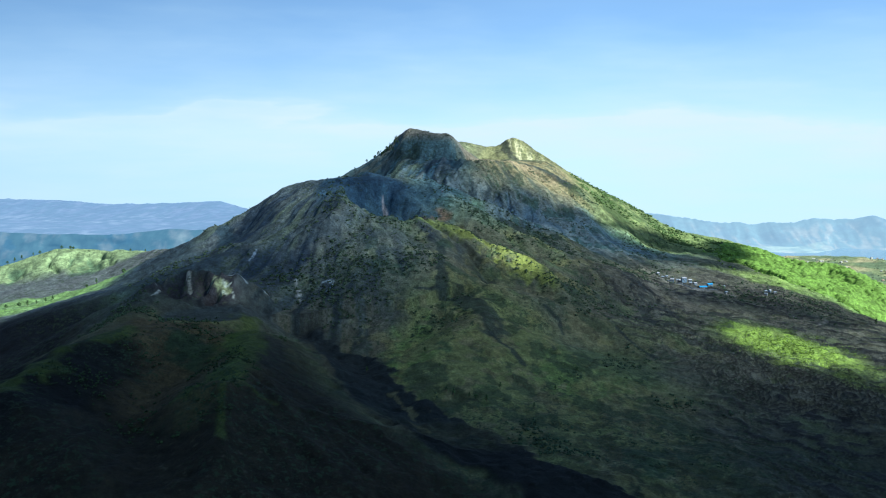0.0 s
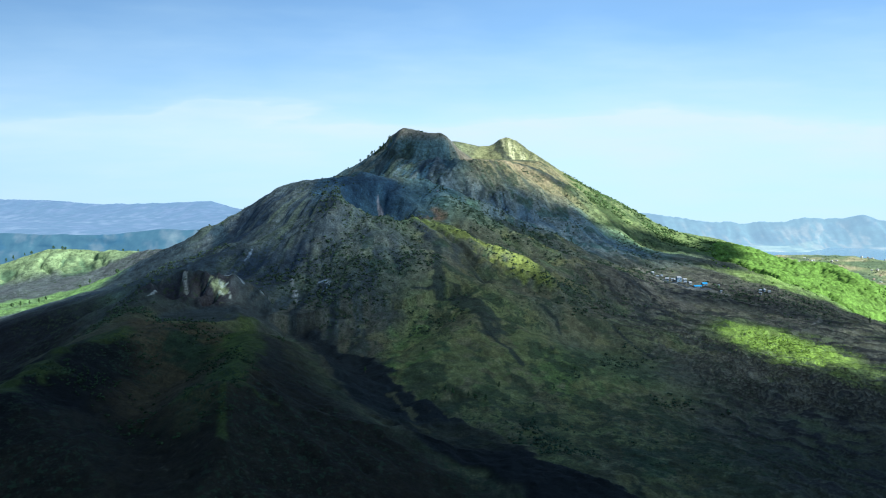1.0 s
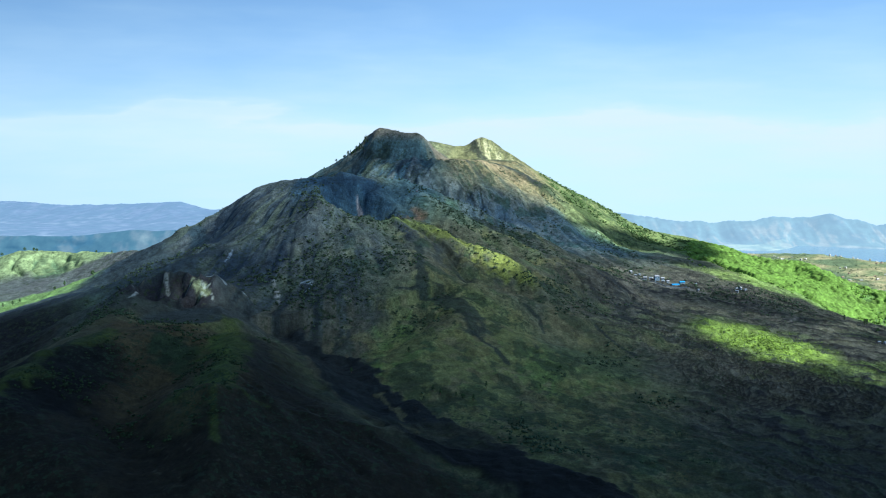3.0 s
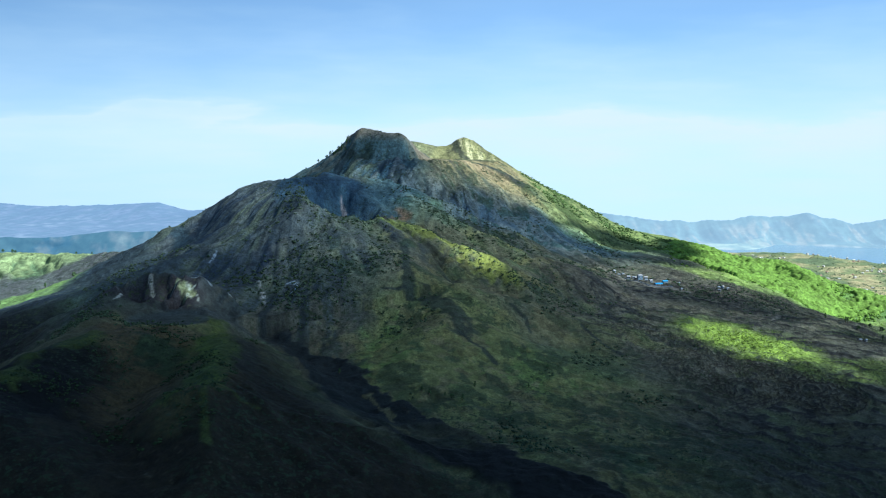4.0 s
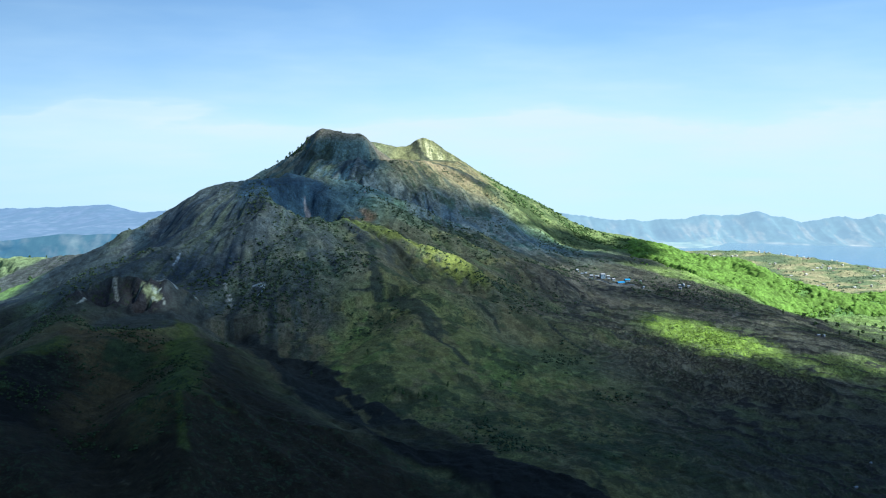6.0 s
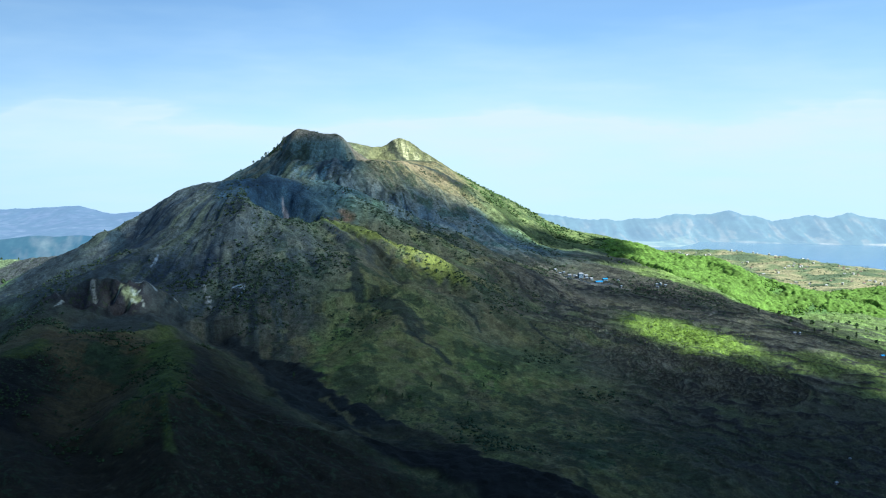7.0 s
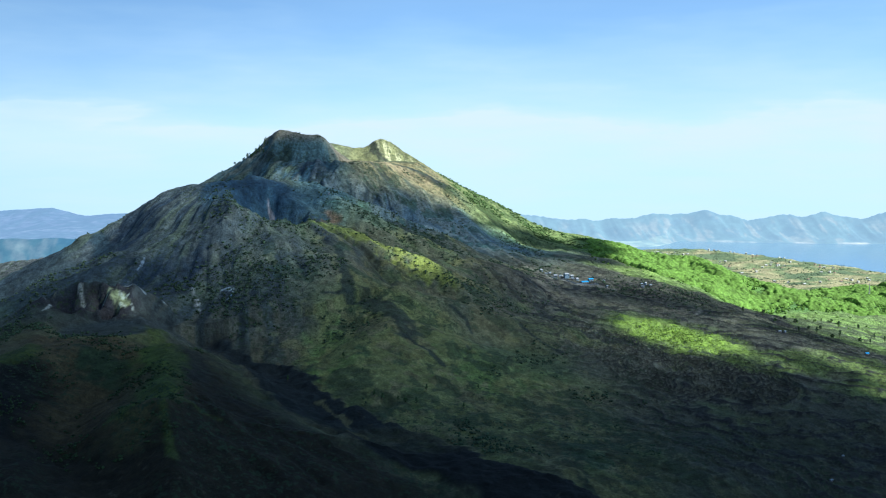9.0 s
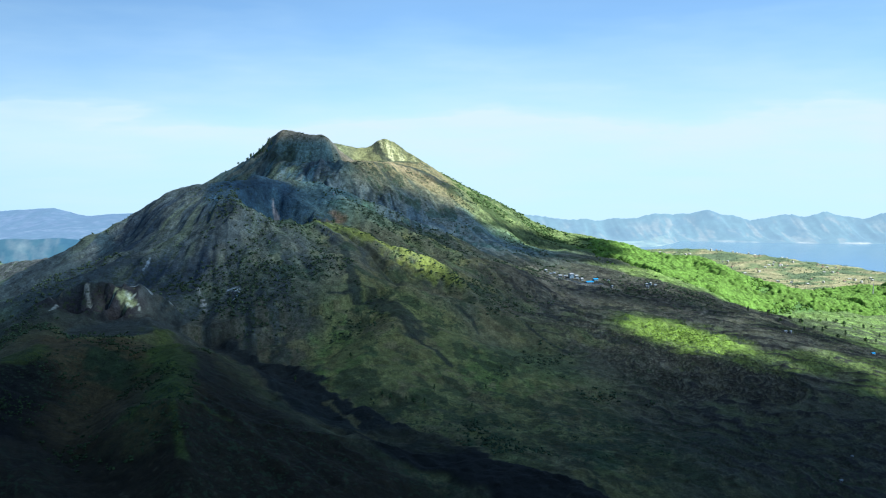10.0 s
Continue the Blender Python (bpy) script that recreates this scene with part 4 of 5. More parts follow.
GZ = height(GX, GY)
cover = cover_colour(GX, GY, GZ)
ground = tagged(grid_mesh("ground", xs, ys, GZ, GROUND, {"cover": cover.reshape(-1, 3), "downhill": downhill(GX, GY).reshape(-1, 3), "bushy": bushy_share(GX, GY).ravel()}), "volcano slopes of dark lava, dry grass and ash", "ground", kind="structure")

# lake
bm = bmesh.new()
for p in ((700, 2150, 0), (4400, 2150, 0), (4400, 2420, 0), (700, 3640, 0)):
    bm.verts.new(p)
bm.faces.new(bm.verts)
me = bpy.data.meshes.new("water")
bm.to_mesh(me)
me.materials.append(WATER)
tagged(new("water", me), "calm blue caldera lake below the volcano", "lake", kind="structure")

# far rims of the caldera
RIGHT_X = (500, 800, 969, 1127, 1316, 1432, 1524, 1638, 1740, 1842, 1910, 2000, 2087, 2142, 2222, 2306, 2350, 2452, 2700, 3200, 4600)
RIGHT_Z = (60, 78, 66, 42, 37, 48, 64, 70, 85, 62, 43, 54, 66, 57, 84, 60, 52, 86, 110, 100, 90)


def right_range():
    u = np.arange(463, 4260, 6.5)
    v = np.concatenate([np.linspace(-0.25, 1.0, 66), np.linspace(1.04, 2.2, 14)])
    U, V = np.meshgrid(u, v)
    shore, crest = 3400 - 0.33 * (U - 1255), 3580 - 0.33 * (U - 1255)
    spit = smooth_step(1480, 1250, U)
    shore = shore - 190 * spit
    Y = shore + V * (crest - shore) + 40 * fbm(U / 160, V * 0.8, 3)
    top = 420 - 0.926 * (420 - np.interp(U / 0.926, RIGHT_X, RIGHT_Z)) + 9 * fbm(U / 55, V * 0, 5) + 3 * fbm(U / 11, V * 0, 3) + 1
    rib = np.abs(streaky(U / 55 + 0.6 * fbm(U / 120, V, 2), V * 0.5 + 5))
    rise = np.clip((V - 0.45 * spit) / (1 - 0.45 * spit), -0.25, 1)
    prof = np.where(V < 1, rise * (0.72 + 0.28 * np.clip(rise, 0, 1)), 1 - 3.0 * (V - 1))
    Z = top * prof - 20 * rib * np.clip(np.sin(np.clip(rise, 0, 1) * np.pi), 0, 1) - 4 * (V < 0.02)
    Z = np.where((V >= 0.02) & (V < 0.6), np.maximum(Z, 2.5 * spit), Z)
    col = np.zeros(U.shape + (3,)) + (0.03, 0.05, 0.05)
    scree = fbm(U / 38, V * 2.6 + 3, 5, 0.6) + 0.35 * np.abs(value_noise(U / 16, V * 1.5)) + 0.3 * rib
    col = mixed(col, (0.02, 0.034, 0.04), smooth_step(0.0, 0.4, fbm(U / 70 + 9, V * 3, 4)))
    col = mixed(col, (0.085, 0.08, 0.065), smooth_step(0.2, 0.55, scree) * smooth_step(1.0, 0.75, V))
    col = mixed(col, (0.22, 0.19, 0.15), smooth_step(0.12, 0.03, V) * smooth_step(-0.1, 0.3, fbm(U / 90, V, 3)))
    fields = smooth_step(-0.2, 0.3, fbm(U / 40, V * 6, 4))
    col = mixed(col, (0.13, 0.155, 0.10), spit * (V < 0.45) * (0.4 + 0.5 * fields))
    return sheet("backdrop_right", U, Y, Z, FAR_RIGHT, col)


def sheet(name, X, Y, Z, mat, col):
    ny, nx = X.shape
    i = np.arange(nx * ny).reshape(ny, nx)
    quads = np.stack([i[:-1, :-1], i[:-1, 1:], i[1:, 1:], i[1:, :-1]], -1).reshape(-1, 4)
    co = np.stack([X, Y, Z], -1).reshape(-1, 3)
    return raw_mesh(name, co, quads, mat, {"cover": col.reshape(-1, 3)})


LEFT_CREST_X = (-5200, -3000, -2087, -1821, -1556, -1289, -1049, -970, -917, -750, -400, 200, 1000)
LEFT_CREST_Z = (110, 112, 104, 97, 79, 84, 95, 72, 54, 65, 70, 60, 60)


def left_rim():
    u = np.arange(-5200, 420, 9.0)
    v = np.concatenate([np.linspace(0, 1, 44), np.linspace(1.02, 1.98, 34), np.linspace(2, 2.6, 8)])
    U, V = np.meshgrid(u, v)
    crest = np.interp(U, LEFT_CREST_X, LEFT_CREST_Z)
    lip = np.interp(U, (-5200, -1469, -1094, -907, -743, -500, 1000), (104, 99, 94, 110, 108, 90, 80))
    Y = np.where(V < 1, 2930 + 120 * V, np.where(V < 2, 3050 + 1300 * (V - 1), 4350 + 500 * (V - 2))) + 70 * fbm(U / 260, V, 3) * (V < 2)
    shelf = lip - 12 - 30 * smooth_step(0, 0.6, V - 1) + (crest - lip + 42) * smooth_step(0.62, 1.0, V - 1)
    rib = np.abs(streaky(U / 80, V * 0.9 + 2))
    Z = np.where(V < 1, -10 + (lip + 2) * V - 34 * rib * np.sin(np.clip(V, 0, 1) * np.pi), np.where(V < 2, shelf, crest - 120 * (V - 2)))
    Z = Z + 4 * fbm(U / 50, V * 3, 3) + 2.6 * np.abs(fbm(U / 13, V * 9, 3)) * (V > 1.9)
    n = np.where(V < 1, streaky(U / 30, V * 1.3), streaky(U / 260, V * 16))
    col = np.zeros(U.shape + (3,)) + (0.02, 0.035, 0.035)
    ravine = fbm(U / 42 + 0.8 * V, V * 2.4, 5, 0.6) + 0.35 * np.abs(value_noise(U / 13, V * 2.2))
    col = mixed(col, (0.012, 0.028, 0.04), smooth_step(0.05, 0.4, fbm(U / 90 + 5, V * 2, 4)) * (V < 1))
    col = mixed(col, (0.05, 0.056, 0.055), smooth_step(0.15, 0.6, ravine) * (V < 1))
    scar = np.exp(-((U + 830 + 30 * V) / 34) ** 2) + np.exp(-((U + 1130) / 60) ** 2) + np.exp(-((U + 640) / 50) ** 2)
    col = mixed(col, (0.10, 0.105, 0.09), scar * smooth_step(0.0, 0.5, ravine + 0.1) * smooth_step(0.97, 0.8, V) * (V < 1) * 0.4)
    woods = fbm(U / 34, V * 26, 5, 0.62)
    col = mixed(col, (0.052, 0.06, 0.075), smooth_step(-0.1, 0.35, woods) * (V >= 1) * 0.8)
    col = mixed(col, (0.10, 0.115, 0.115), smooth_step(0.15, 0.45, 0.5 * n + 0.7 * woods) * (V >= 1) * smooth_step(1.85, 1.5, V) * 0.7)
    col = mixed(col, (0.02, 0.034, 0.045), smooth_step(1.55, 1.95, V) * smooth_step(-0.2, 0.2, streaky(U / 26, V * 3)) * 0.6)
    k = 44
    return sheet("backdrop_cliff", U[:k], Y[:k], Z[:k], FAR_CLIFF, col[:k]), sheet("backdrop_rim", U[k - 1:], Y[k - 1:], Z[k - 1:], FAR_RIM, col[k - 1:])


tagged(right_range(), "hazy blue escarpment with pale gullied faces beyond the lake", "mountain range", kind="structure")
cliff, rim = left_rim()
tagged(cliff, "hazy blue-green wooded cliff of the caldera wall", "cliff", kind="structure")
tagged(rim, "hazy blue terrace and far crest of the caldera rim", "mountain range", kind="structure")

# ---- cloud that shades the slopes ----
CLOUD_BASE = 1500.0
# where the sun comes through: line on the ground, half width, softness, cloud left over
GAPS = [
    ([(-45, 1402), (-20, 1392)], 10, 16, 0.3),
    ([(-5, 1386), (50, 1346)], 7, 16, 0.55),
    ([(62, 1335), (116, 1302)], 15, 20, 0.0),
    ([(-270, 1105), (-256, 1096)], 10, 16, 0.5),
    ([(434, 1234), (458, 1185), (476, 1148)], 46, 24, 0.0),
    ([(450, 1255), (540, 1170), (620, 1120)], 28, 36, 0.58),
    ([(500, 1150), (535, 1050)], 14, 26, 0.2),
    ([(600, 1330), (690, 1400)], 20, 40, 0.25),
    ([(618, 1140), (640, 1085), (650, 1030)], 22, 20, 0.0),
    ([(225, 1850), (290, 1850)], 16, 20, 0.05),
    ([(105, 1955), (150, 1930), (215, 1895), (300, 1880)], 46, 30, 0.0),
    ([(598, 978), (620, 966)], 9, 14, 0.1),
    ([(110, 2250), (180, 2215), (250, 2200), (420, 2180)], 75, 40, 0.0),
]
# the cloud's darkest parts: line on the ground, half width, softness, cover
THICK = [
    ([(-170, 1970), (-80, 1970), (-10, 1955), (10, 1900)], 56, 36, 0.8),
    ([(280, 1830), (380, 1870), (470, 1890), (530, 1840)], 34, 26, 0.88),
    ([(330, 1760), (440, 1760), (520, 1700)], 40, 40, 0.80),
    ([(-170, 1500), (-80, 1500), (-13, 1554), (60, 1640)], 44, 40, 0.80),
    ([(60, 1700), (146, 1640), (190, 1577), (330, 1640)], 50, 50, 0.78),
    ([(70, 1770), (160, 1790), (250, 1760), (400, 1720)], 55, 50, 0.78),
    ([(380, 1440), (560, 1420), (640, 1330), (700, 1270)], 45, 50, 0.78),
    ([(-300, 1440), (-292, 1303), (-231, 1234)], 35, 60, 0.88),
    ([(430, 1905), (510, 1910), (560, 1800), (572, 1850), (590, 1930), (622, 2050)], 32, 22, 0.93),
]
WEST_EDGE_Y = (-4000, 900, 1150, 1264, 1382, 1428, 1500, 1650, 1800, 2400)
WEST_EDGE_X = (-2500, -740, -640, -606, -574, -534, -464, -360, -310, -250)


def shade_density(x, y):
    """How thick the cloud is between the sun and this place on the ground."""
    n = fbm(x / 160, y / 160, 4)
    east = np.interp(y, SHADE_EDGE_Y, SHADE_EDGE_X) - x + 14 * n
    west = x - np.interp(y, WEST_EDGE_Y, WEST_EDGE_X) + 14 * n
    dens = smooth_step(-14, 60, east) * smooth_step(-14, 26, west)
    thick = np.interp(y - 0.1 * np.abs(x), (700, 800, 860, 950, 1150, 1400, 1800, 2100), (0.99, 0.985, 0.96, 0.89, 0.80, 0.64, 0.46, 0.36))
    thick = thick - 0.13 * smooth_step(0, -120, x) * smooth_step(1260, 1360, y) * smooth_step(1600, 1450, y)
    thick = thick - 0.27 * smooth_step(200, 420, x) * smooth_step(980, 1180, y)
    dens = dens * np.clip(thick + 0.3 * fbm(x / 170 + 7, y / 170, 4) * smooth_step(1050, 1400, y), 0, 1)
    for line, inner, soft, full in THICK:
        d, _ = along(x, y, [(px, py, 0) for px, py in line])
        dens = np.maximum(dens, full * smooth_step(inner + soft, inner - soft * 0.5, d + 22 * fbm(x / 60, y / 60, 4)))
    for line, inner, soft, left in GAPS:
        d, _ = along(x, y, [(px, py, 0) for px, py in line])
        dens = np.minimum(dens, left + (1 - left) * smooth_step(inner - soft * 0.5, inner + soft, d + 16 * fbm(x / 38, y / 38, 4) + 6 * n))
    return dens


cx = np.array(sorted([500 - v for v in grow(0, 12, 1.05, 2000)]) + list(np.arange(500, 2200.1, 10)) + [2200 + v for v in grow(0, 14, 1.06, 1200)])
cy = np.array(sorted([0 - v for v in grow(0, 12, 1.05, 1500)]) + list(np.arange(0, 1700.1, 10)) + [1700 + v for v in grow(0, 12, 1.06, 500)])
CX, CY = np.meshgrid(cx, cy)
sx, sy = TO_SUN.x / TO_SUN.z, TO_SUN.y / TO_SUN.z
px_, py_, pz_ = CX - sx * 1300, CY - sy * 1300, None
for _ in range(8):
    pz_ = np.maximum(broad_height(px_, py_), 0)
    px_, py_ = 0.5 * px_ + 0.5 * (CX - sx * (CLOUD_BASE - pz_)), 0.5 * py_ + 0.5 * (CY - sy * (CLOUD_BASE - pz_))
density = shade_density(px_, py_)
lump = fbm(CX / 260, CY / 260, 4)
low = CLOUD_BASE + 10 * lump
high = CLOUD_BASE + 24 + (60 + 70 * lump) * density
ny_, nx_ = CX.shape
idx = np.arange(nx_ * ny_).reshape(ny_, nx_)
near_cell = (density[:-1, :-1] + density[:-1, 1:] + density[1:, 1:] + density[1:, :-1]) > 0.01
q = np.stack([idx[:-1, :-1], idx[:-1, 1:], idx[1:, 1:], idx[1:, :-1]], -1)[near_cell]
# the billows lean towards the sun
co = np.concatenate([np.stack([CX, CY, low], -1).reshape(-1, 3), np.stack([CX + sx * (high - low), CY + sy * (high - low), high], -1).reshape(-1, 3)])
faces = np.concatenate([q[:, ::-1], q + nx_ * ny_])
dens2 = np.concatenate([density.ravel(), density.ravel() * 0.5])
tagged(raw_mesh("cloud", co, faces, CLOUD, {"cloud_cover": dens2}), "broken layer of white cumulus cloud over the mountain", "cloud", kind="structure")


# ---- things ----
def part(name, bm, mat, parent=None, label=""):
    """One mesh object from a bmesh, under a thing or a part."""
    me = bpy.data.meshes.new(name)
    bm.to_mesh(me)
    bm.free()
    me.materials.append(mat)
    ob = new(name, me)
    ob.parent = parent
    return tagged(ob, label)


def thing(name, label, category, group=""):
    return tagged(new(name), label, category, group)


ICO_V = np.array([(-1, 1.618, 0), (1, 1.618, 0), (-1, -1.618, 0), (1, -1.618, 0), (0, -1, 1.618), (0, 1, 1.618), (0, -1, -1.618), (0, 1, -1.618), (1.618, 0, -1), (1.618, 0, 1), (-1.618, 0, -1), (-1.618, 0, 1)]) / 1.902
ICO_F = np.array([(0, 11, 5), (0, 5, 1), (0, 1, 7), (0, 7, 10), (0, 10, 11), (1, 5, 9), (5, 11, 4), (11, 10, 2), (10, 7, 6), (7, 1, 8), (3, 9, 4), (3, 4, 2), (3, 2, 6), (3, 6, 8), (3, 8, 9), (4, 9, 5), (2, 4, 11), (6, 2, 10), (8, 6, 7), (9, 8, 1)])


def clumps(centres, radii, rng, ragged=0.35):
    """Many small ragged leaf clumps as arrays of places and faces."""
    n = len(centres)
    v = ICO_V[None] * (1 + ragged * (rng.rand(n, 12, 1) * 2 - 1)) * radii[:, None, :]
    a = rng.rand(n) * 6.283
    c, s = np.cos(a)[:, None], np.sin(a)[:, None]
    v = np.stack([v[..., 0] * c - v[..., 1] * s, v[..., 0] * s + v[..., 1] * c, v[..., 2]], -1) + centres[:, None]
    return v.reshape(-1, 3), (ICO_F[None] + (np.arange(n) * 12)[:, None, None]).reshape(-1, 3)


def growth(name, x, y, size, per, tall, mat, label, category, rng, smooth=False):
    """Scattered bushes or trees that nobody could count, each of several clumps; one object of stuff."""
    z = height(x, y)
    base = np.repeat(np.stack([x, y, z], -1), per, 0)
    s = np.repeat(size, per)
    off = rng.randn(len(s), 3) * (0.5, 0.5, 0.32)
    off[:, 2] = np.abs(off[:, 2]) * 1.2 + 0.25
    co = base + off * s[:, None] * (1, 1, tall)
    rad = s[:, None] * (0.35 + 0.35 * rng.rand(len(s), 1)) * np.array([(1, 1, 0.85 * tall ** 0.5)])
    v, f = clumps(co, rad, rng)
    return tagged(raw_mesh(name, v, f, mat, smooth=smooth), label, category, kind="stuff")


rng = np.random.RandomState(11)
# woods on the east flank
x, y = rng.uniform(300, 1500, 80000), rng.uniform(1330, 2330, 80000)
low, up = woods_low(x), woods_up(x)
dense = np.where(y > low, 1.0, 0.05) * (0.35 + 0.65 * smooth_step(-0.3, 0.2, fbm(x / 60, y / 60, 3))) * (1 - 0.8 * smooth_step(1900, 2050, y) * smooth_step(720, 560, x))
inside = (y > low - 190 + 20 * fbm(x / 40, y / 40, 3)) & (y < up + 40 * rng.rand(len(x))) & (x - np.interp(y, SHADE_EDGE_Y, SHADE_EDGE_X) > -40)
open_top = x - 560 - 0.5 * (y - 1900) < 0
keep = inside & (rng.rand(len(x)) < dense) & ~open_top
top = inside & open_top & (fbm(x / 50, y / 50, 4) + 0.5 * rng.rand(len(x)) > 0.25)
upper_x, upper_y = x[top][:2600], y[top][:2600]
growth("forest", upper_x, upper_y, rng.uniform(1.4, 3.2, len(upper_x)), 4, 0.7, UPPER_WOOD, "olive green trees on the high sunlit spur", "woods", rng, True)
x, y = x[keep][:6500], y[keep][:6500]
growth("forest", x, y, rng.uniform(1.6, 3.6, len(x)), 4, 0.8, FOREST, "bright green broadleaf woods on the volcano flank", "woods", rng, True)


def domes(x, y, size):
    """Rounded crowns side by side, 1 at each top and 0 between them."""
    u, v = x / size, y / size
    i, j = np.floor(u).astype(int), np.floor(v).astype(int)
    best = np.full(u.shape, 9.0)
    for a in (-1, 0, 1):
        for b in (-1, 0, 1):
            p, q = (i + a) % 256, (j + b) % 256
            best = np.minimum(best, (i + a + LATTICE[p, q] - u) ** 2 + (j + b + LATTICE[q, p] - v) ** 2)
    return 1 - np.clip(best, 0, 1)


# closed canopy under the single crowns
kx, ky = np.arange(480, 1500, 2.0), np.arange(1470, 2080, 2.0)
KX, KY = np.meshgrid(kx, ky)
wood = smooth_step(-8, 26, KY - woods_low(KX) + 26 * fbm(KX / 40, KY / 40, 4)) * smooth_step(20, -20, KY - woods_up(KX) - 30) * smooth_step(-20, 60, KX - 560 - 0.5 * (KY - 1900) + 60 * fbm(KX / 24, KY / 24, 3))
glade = smooth_step(0.16, 0.3, fbm(KX / 75 + 4, KY / 60, 4)) * smooth_step(760, 860, KX)
wood = wood * (1 - glade)
KZ = height(KX, KY) - 3 + wood * (3.6 + 6.0 * domes(KX + 2 * fbm(KX / 9, KY / 9, 2), KY, 9.0) * (0.75 + 0.5 * LATTICE[(KX / 9).astype(int) % 256, (KY / 9).astype(int) % 256]) + 1.6 * domes(KX, KY + 40, 4.4) + 2.2 * fbm(KX / 25, KY / 25, 3))
i = np.arange(KX.size).reshape(KX.shape)
leafed = wood[:-1, :-1] + wood[1:, 1:] > 0.25
quads = np.stack([i[:-1, :-1], i[:-1, 1:], i[1:, 1:], i[1:, :-1]], -1)[leafed]
tagged(raw_mesh("forest", np.stack([KX, KY, KZ], -1).reshape(-1, 3), quads, FOREST), "closed canopy of bright green woods on the volcano flank", "woods", kind="stuff")
# scrub on the slopes
x, y = rng.uniform(-440, 640, 70000), np.concatenate([rng.uniform(640, 1250, 40000), rng.uniform(1250, 2080, 30000)])
thick = 0.6 * fbm(x / 55, y / 55, 4) + 0.5 * fbm(x / 160, y / 160, 2)
tongue = lava_tongue(x, y) > 0.2
bare = (y < 960) & (x < -20) | (y < 780)
sunny = (np.hypot((x - 470) / 110, (y - 1190) / 95) < 1) | (x - np.interp(y, SHADE_EDGE_Y, SHADE_EDGE_X) > -90) & (y > 1450)
grassy, _ = along(x, y, [(20, 980, 0), (85, 860, 0), (170, 790, 0)])
keep = (1.5 * thick + 0.6 * rng.rand(len(x)) > 0.55 + 2 * bare + 0.4 * (grassy < 110) + 0.5 * (lava_field(x, y) > 0.5) * (y < 1430)) & ~tongue & ~sunny
order = rng.permutation(keep.sum())[:7000]
x, y = x[keep][order], y[keep][order]
# thicker along the crater's rim and the sunny spur
for line, count, wide in ((CRATER_FRONT, 260, 18), (LIT_SPUR, 170, 16), (HUT_SPUR, 240, 26)):
    k, f = rng.randint(len(line) - 1, size=count), rng.rand(count)
    a, b = np.array(line)[k], np.array(line)[k + 1]
    x = np.concatenate([x, a[:, 0] + f * (b - a)[:, 0] + wide * rng.randn(count)])
    y = np.concatenate([y, a[:, 1] + f * (b - a)[:, 1] + wide * rng.randn(count)])
growth("scrub", x, y, rng.uniform(0.55, 1.0, len(x)) ** 2 * 2.5, 3, 0.9, SCRUB, "dark green scrub and bushes scattered over lava", "bushes", rng)
# bushes on the knoll and round its hollow
x, y = rng.uniform(-345, -165, 5000), rng.uniform(690, 985, 5000)
keep = (fbm(x / 40 + 15, y / 40, 4) + 0.5 * rng.rand(len(x)) > 0.28) & (bowl_reach(x, y) > 1.1) & (x + 0.4 * (950 - y) > -285)
x, y = x[keep][:900], y[keep][:900]
growth("scrub", x, y, rng.uniform(0.5, 1.0, len(x)) ** 2 * 2.1, 3, 0.8, KNOLL_SCRUB, "green bushes dotted over the brown knoll", "bushes", rng)
# bushes in the sunny hollow
x, y = rng.normal(458, 30, 900), rng.normal(1188, 36, 900)
growth("thicket", x, y, rng.uniform(0.6, 1.5, len(x)), 3, 0.8, THICKET, "lime green thicket in a sunny hollow of the lava", "bushes", rng, True)
# groves among the fields by the lake
x, y = rng.uniform(820, 1720, 6000), rng.uniform(1900, 2990, 6000)
keep = (y > woods_up(x) - 20) & (fbm(x / 45, y / 45, 3) + 0.6 * rng.rand(len(x)) > 0.38) & (height(x, y) > 3)
x, y = x[keep], y[keep]
growth("grove", x, y, rng.uniform(1.2, 3.0, len(x)), 3, 0.6, FIELD_TREE, "muted green trees and hedges between lakeside fields", "trees", rng, True)

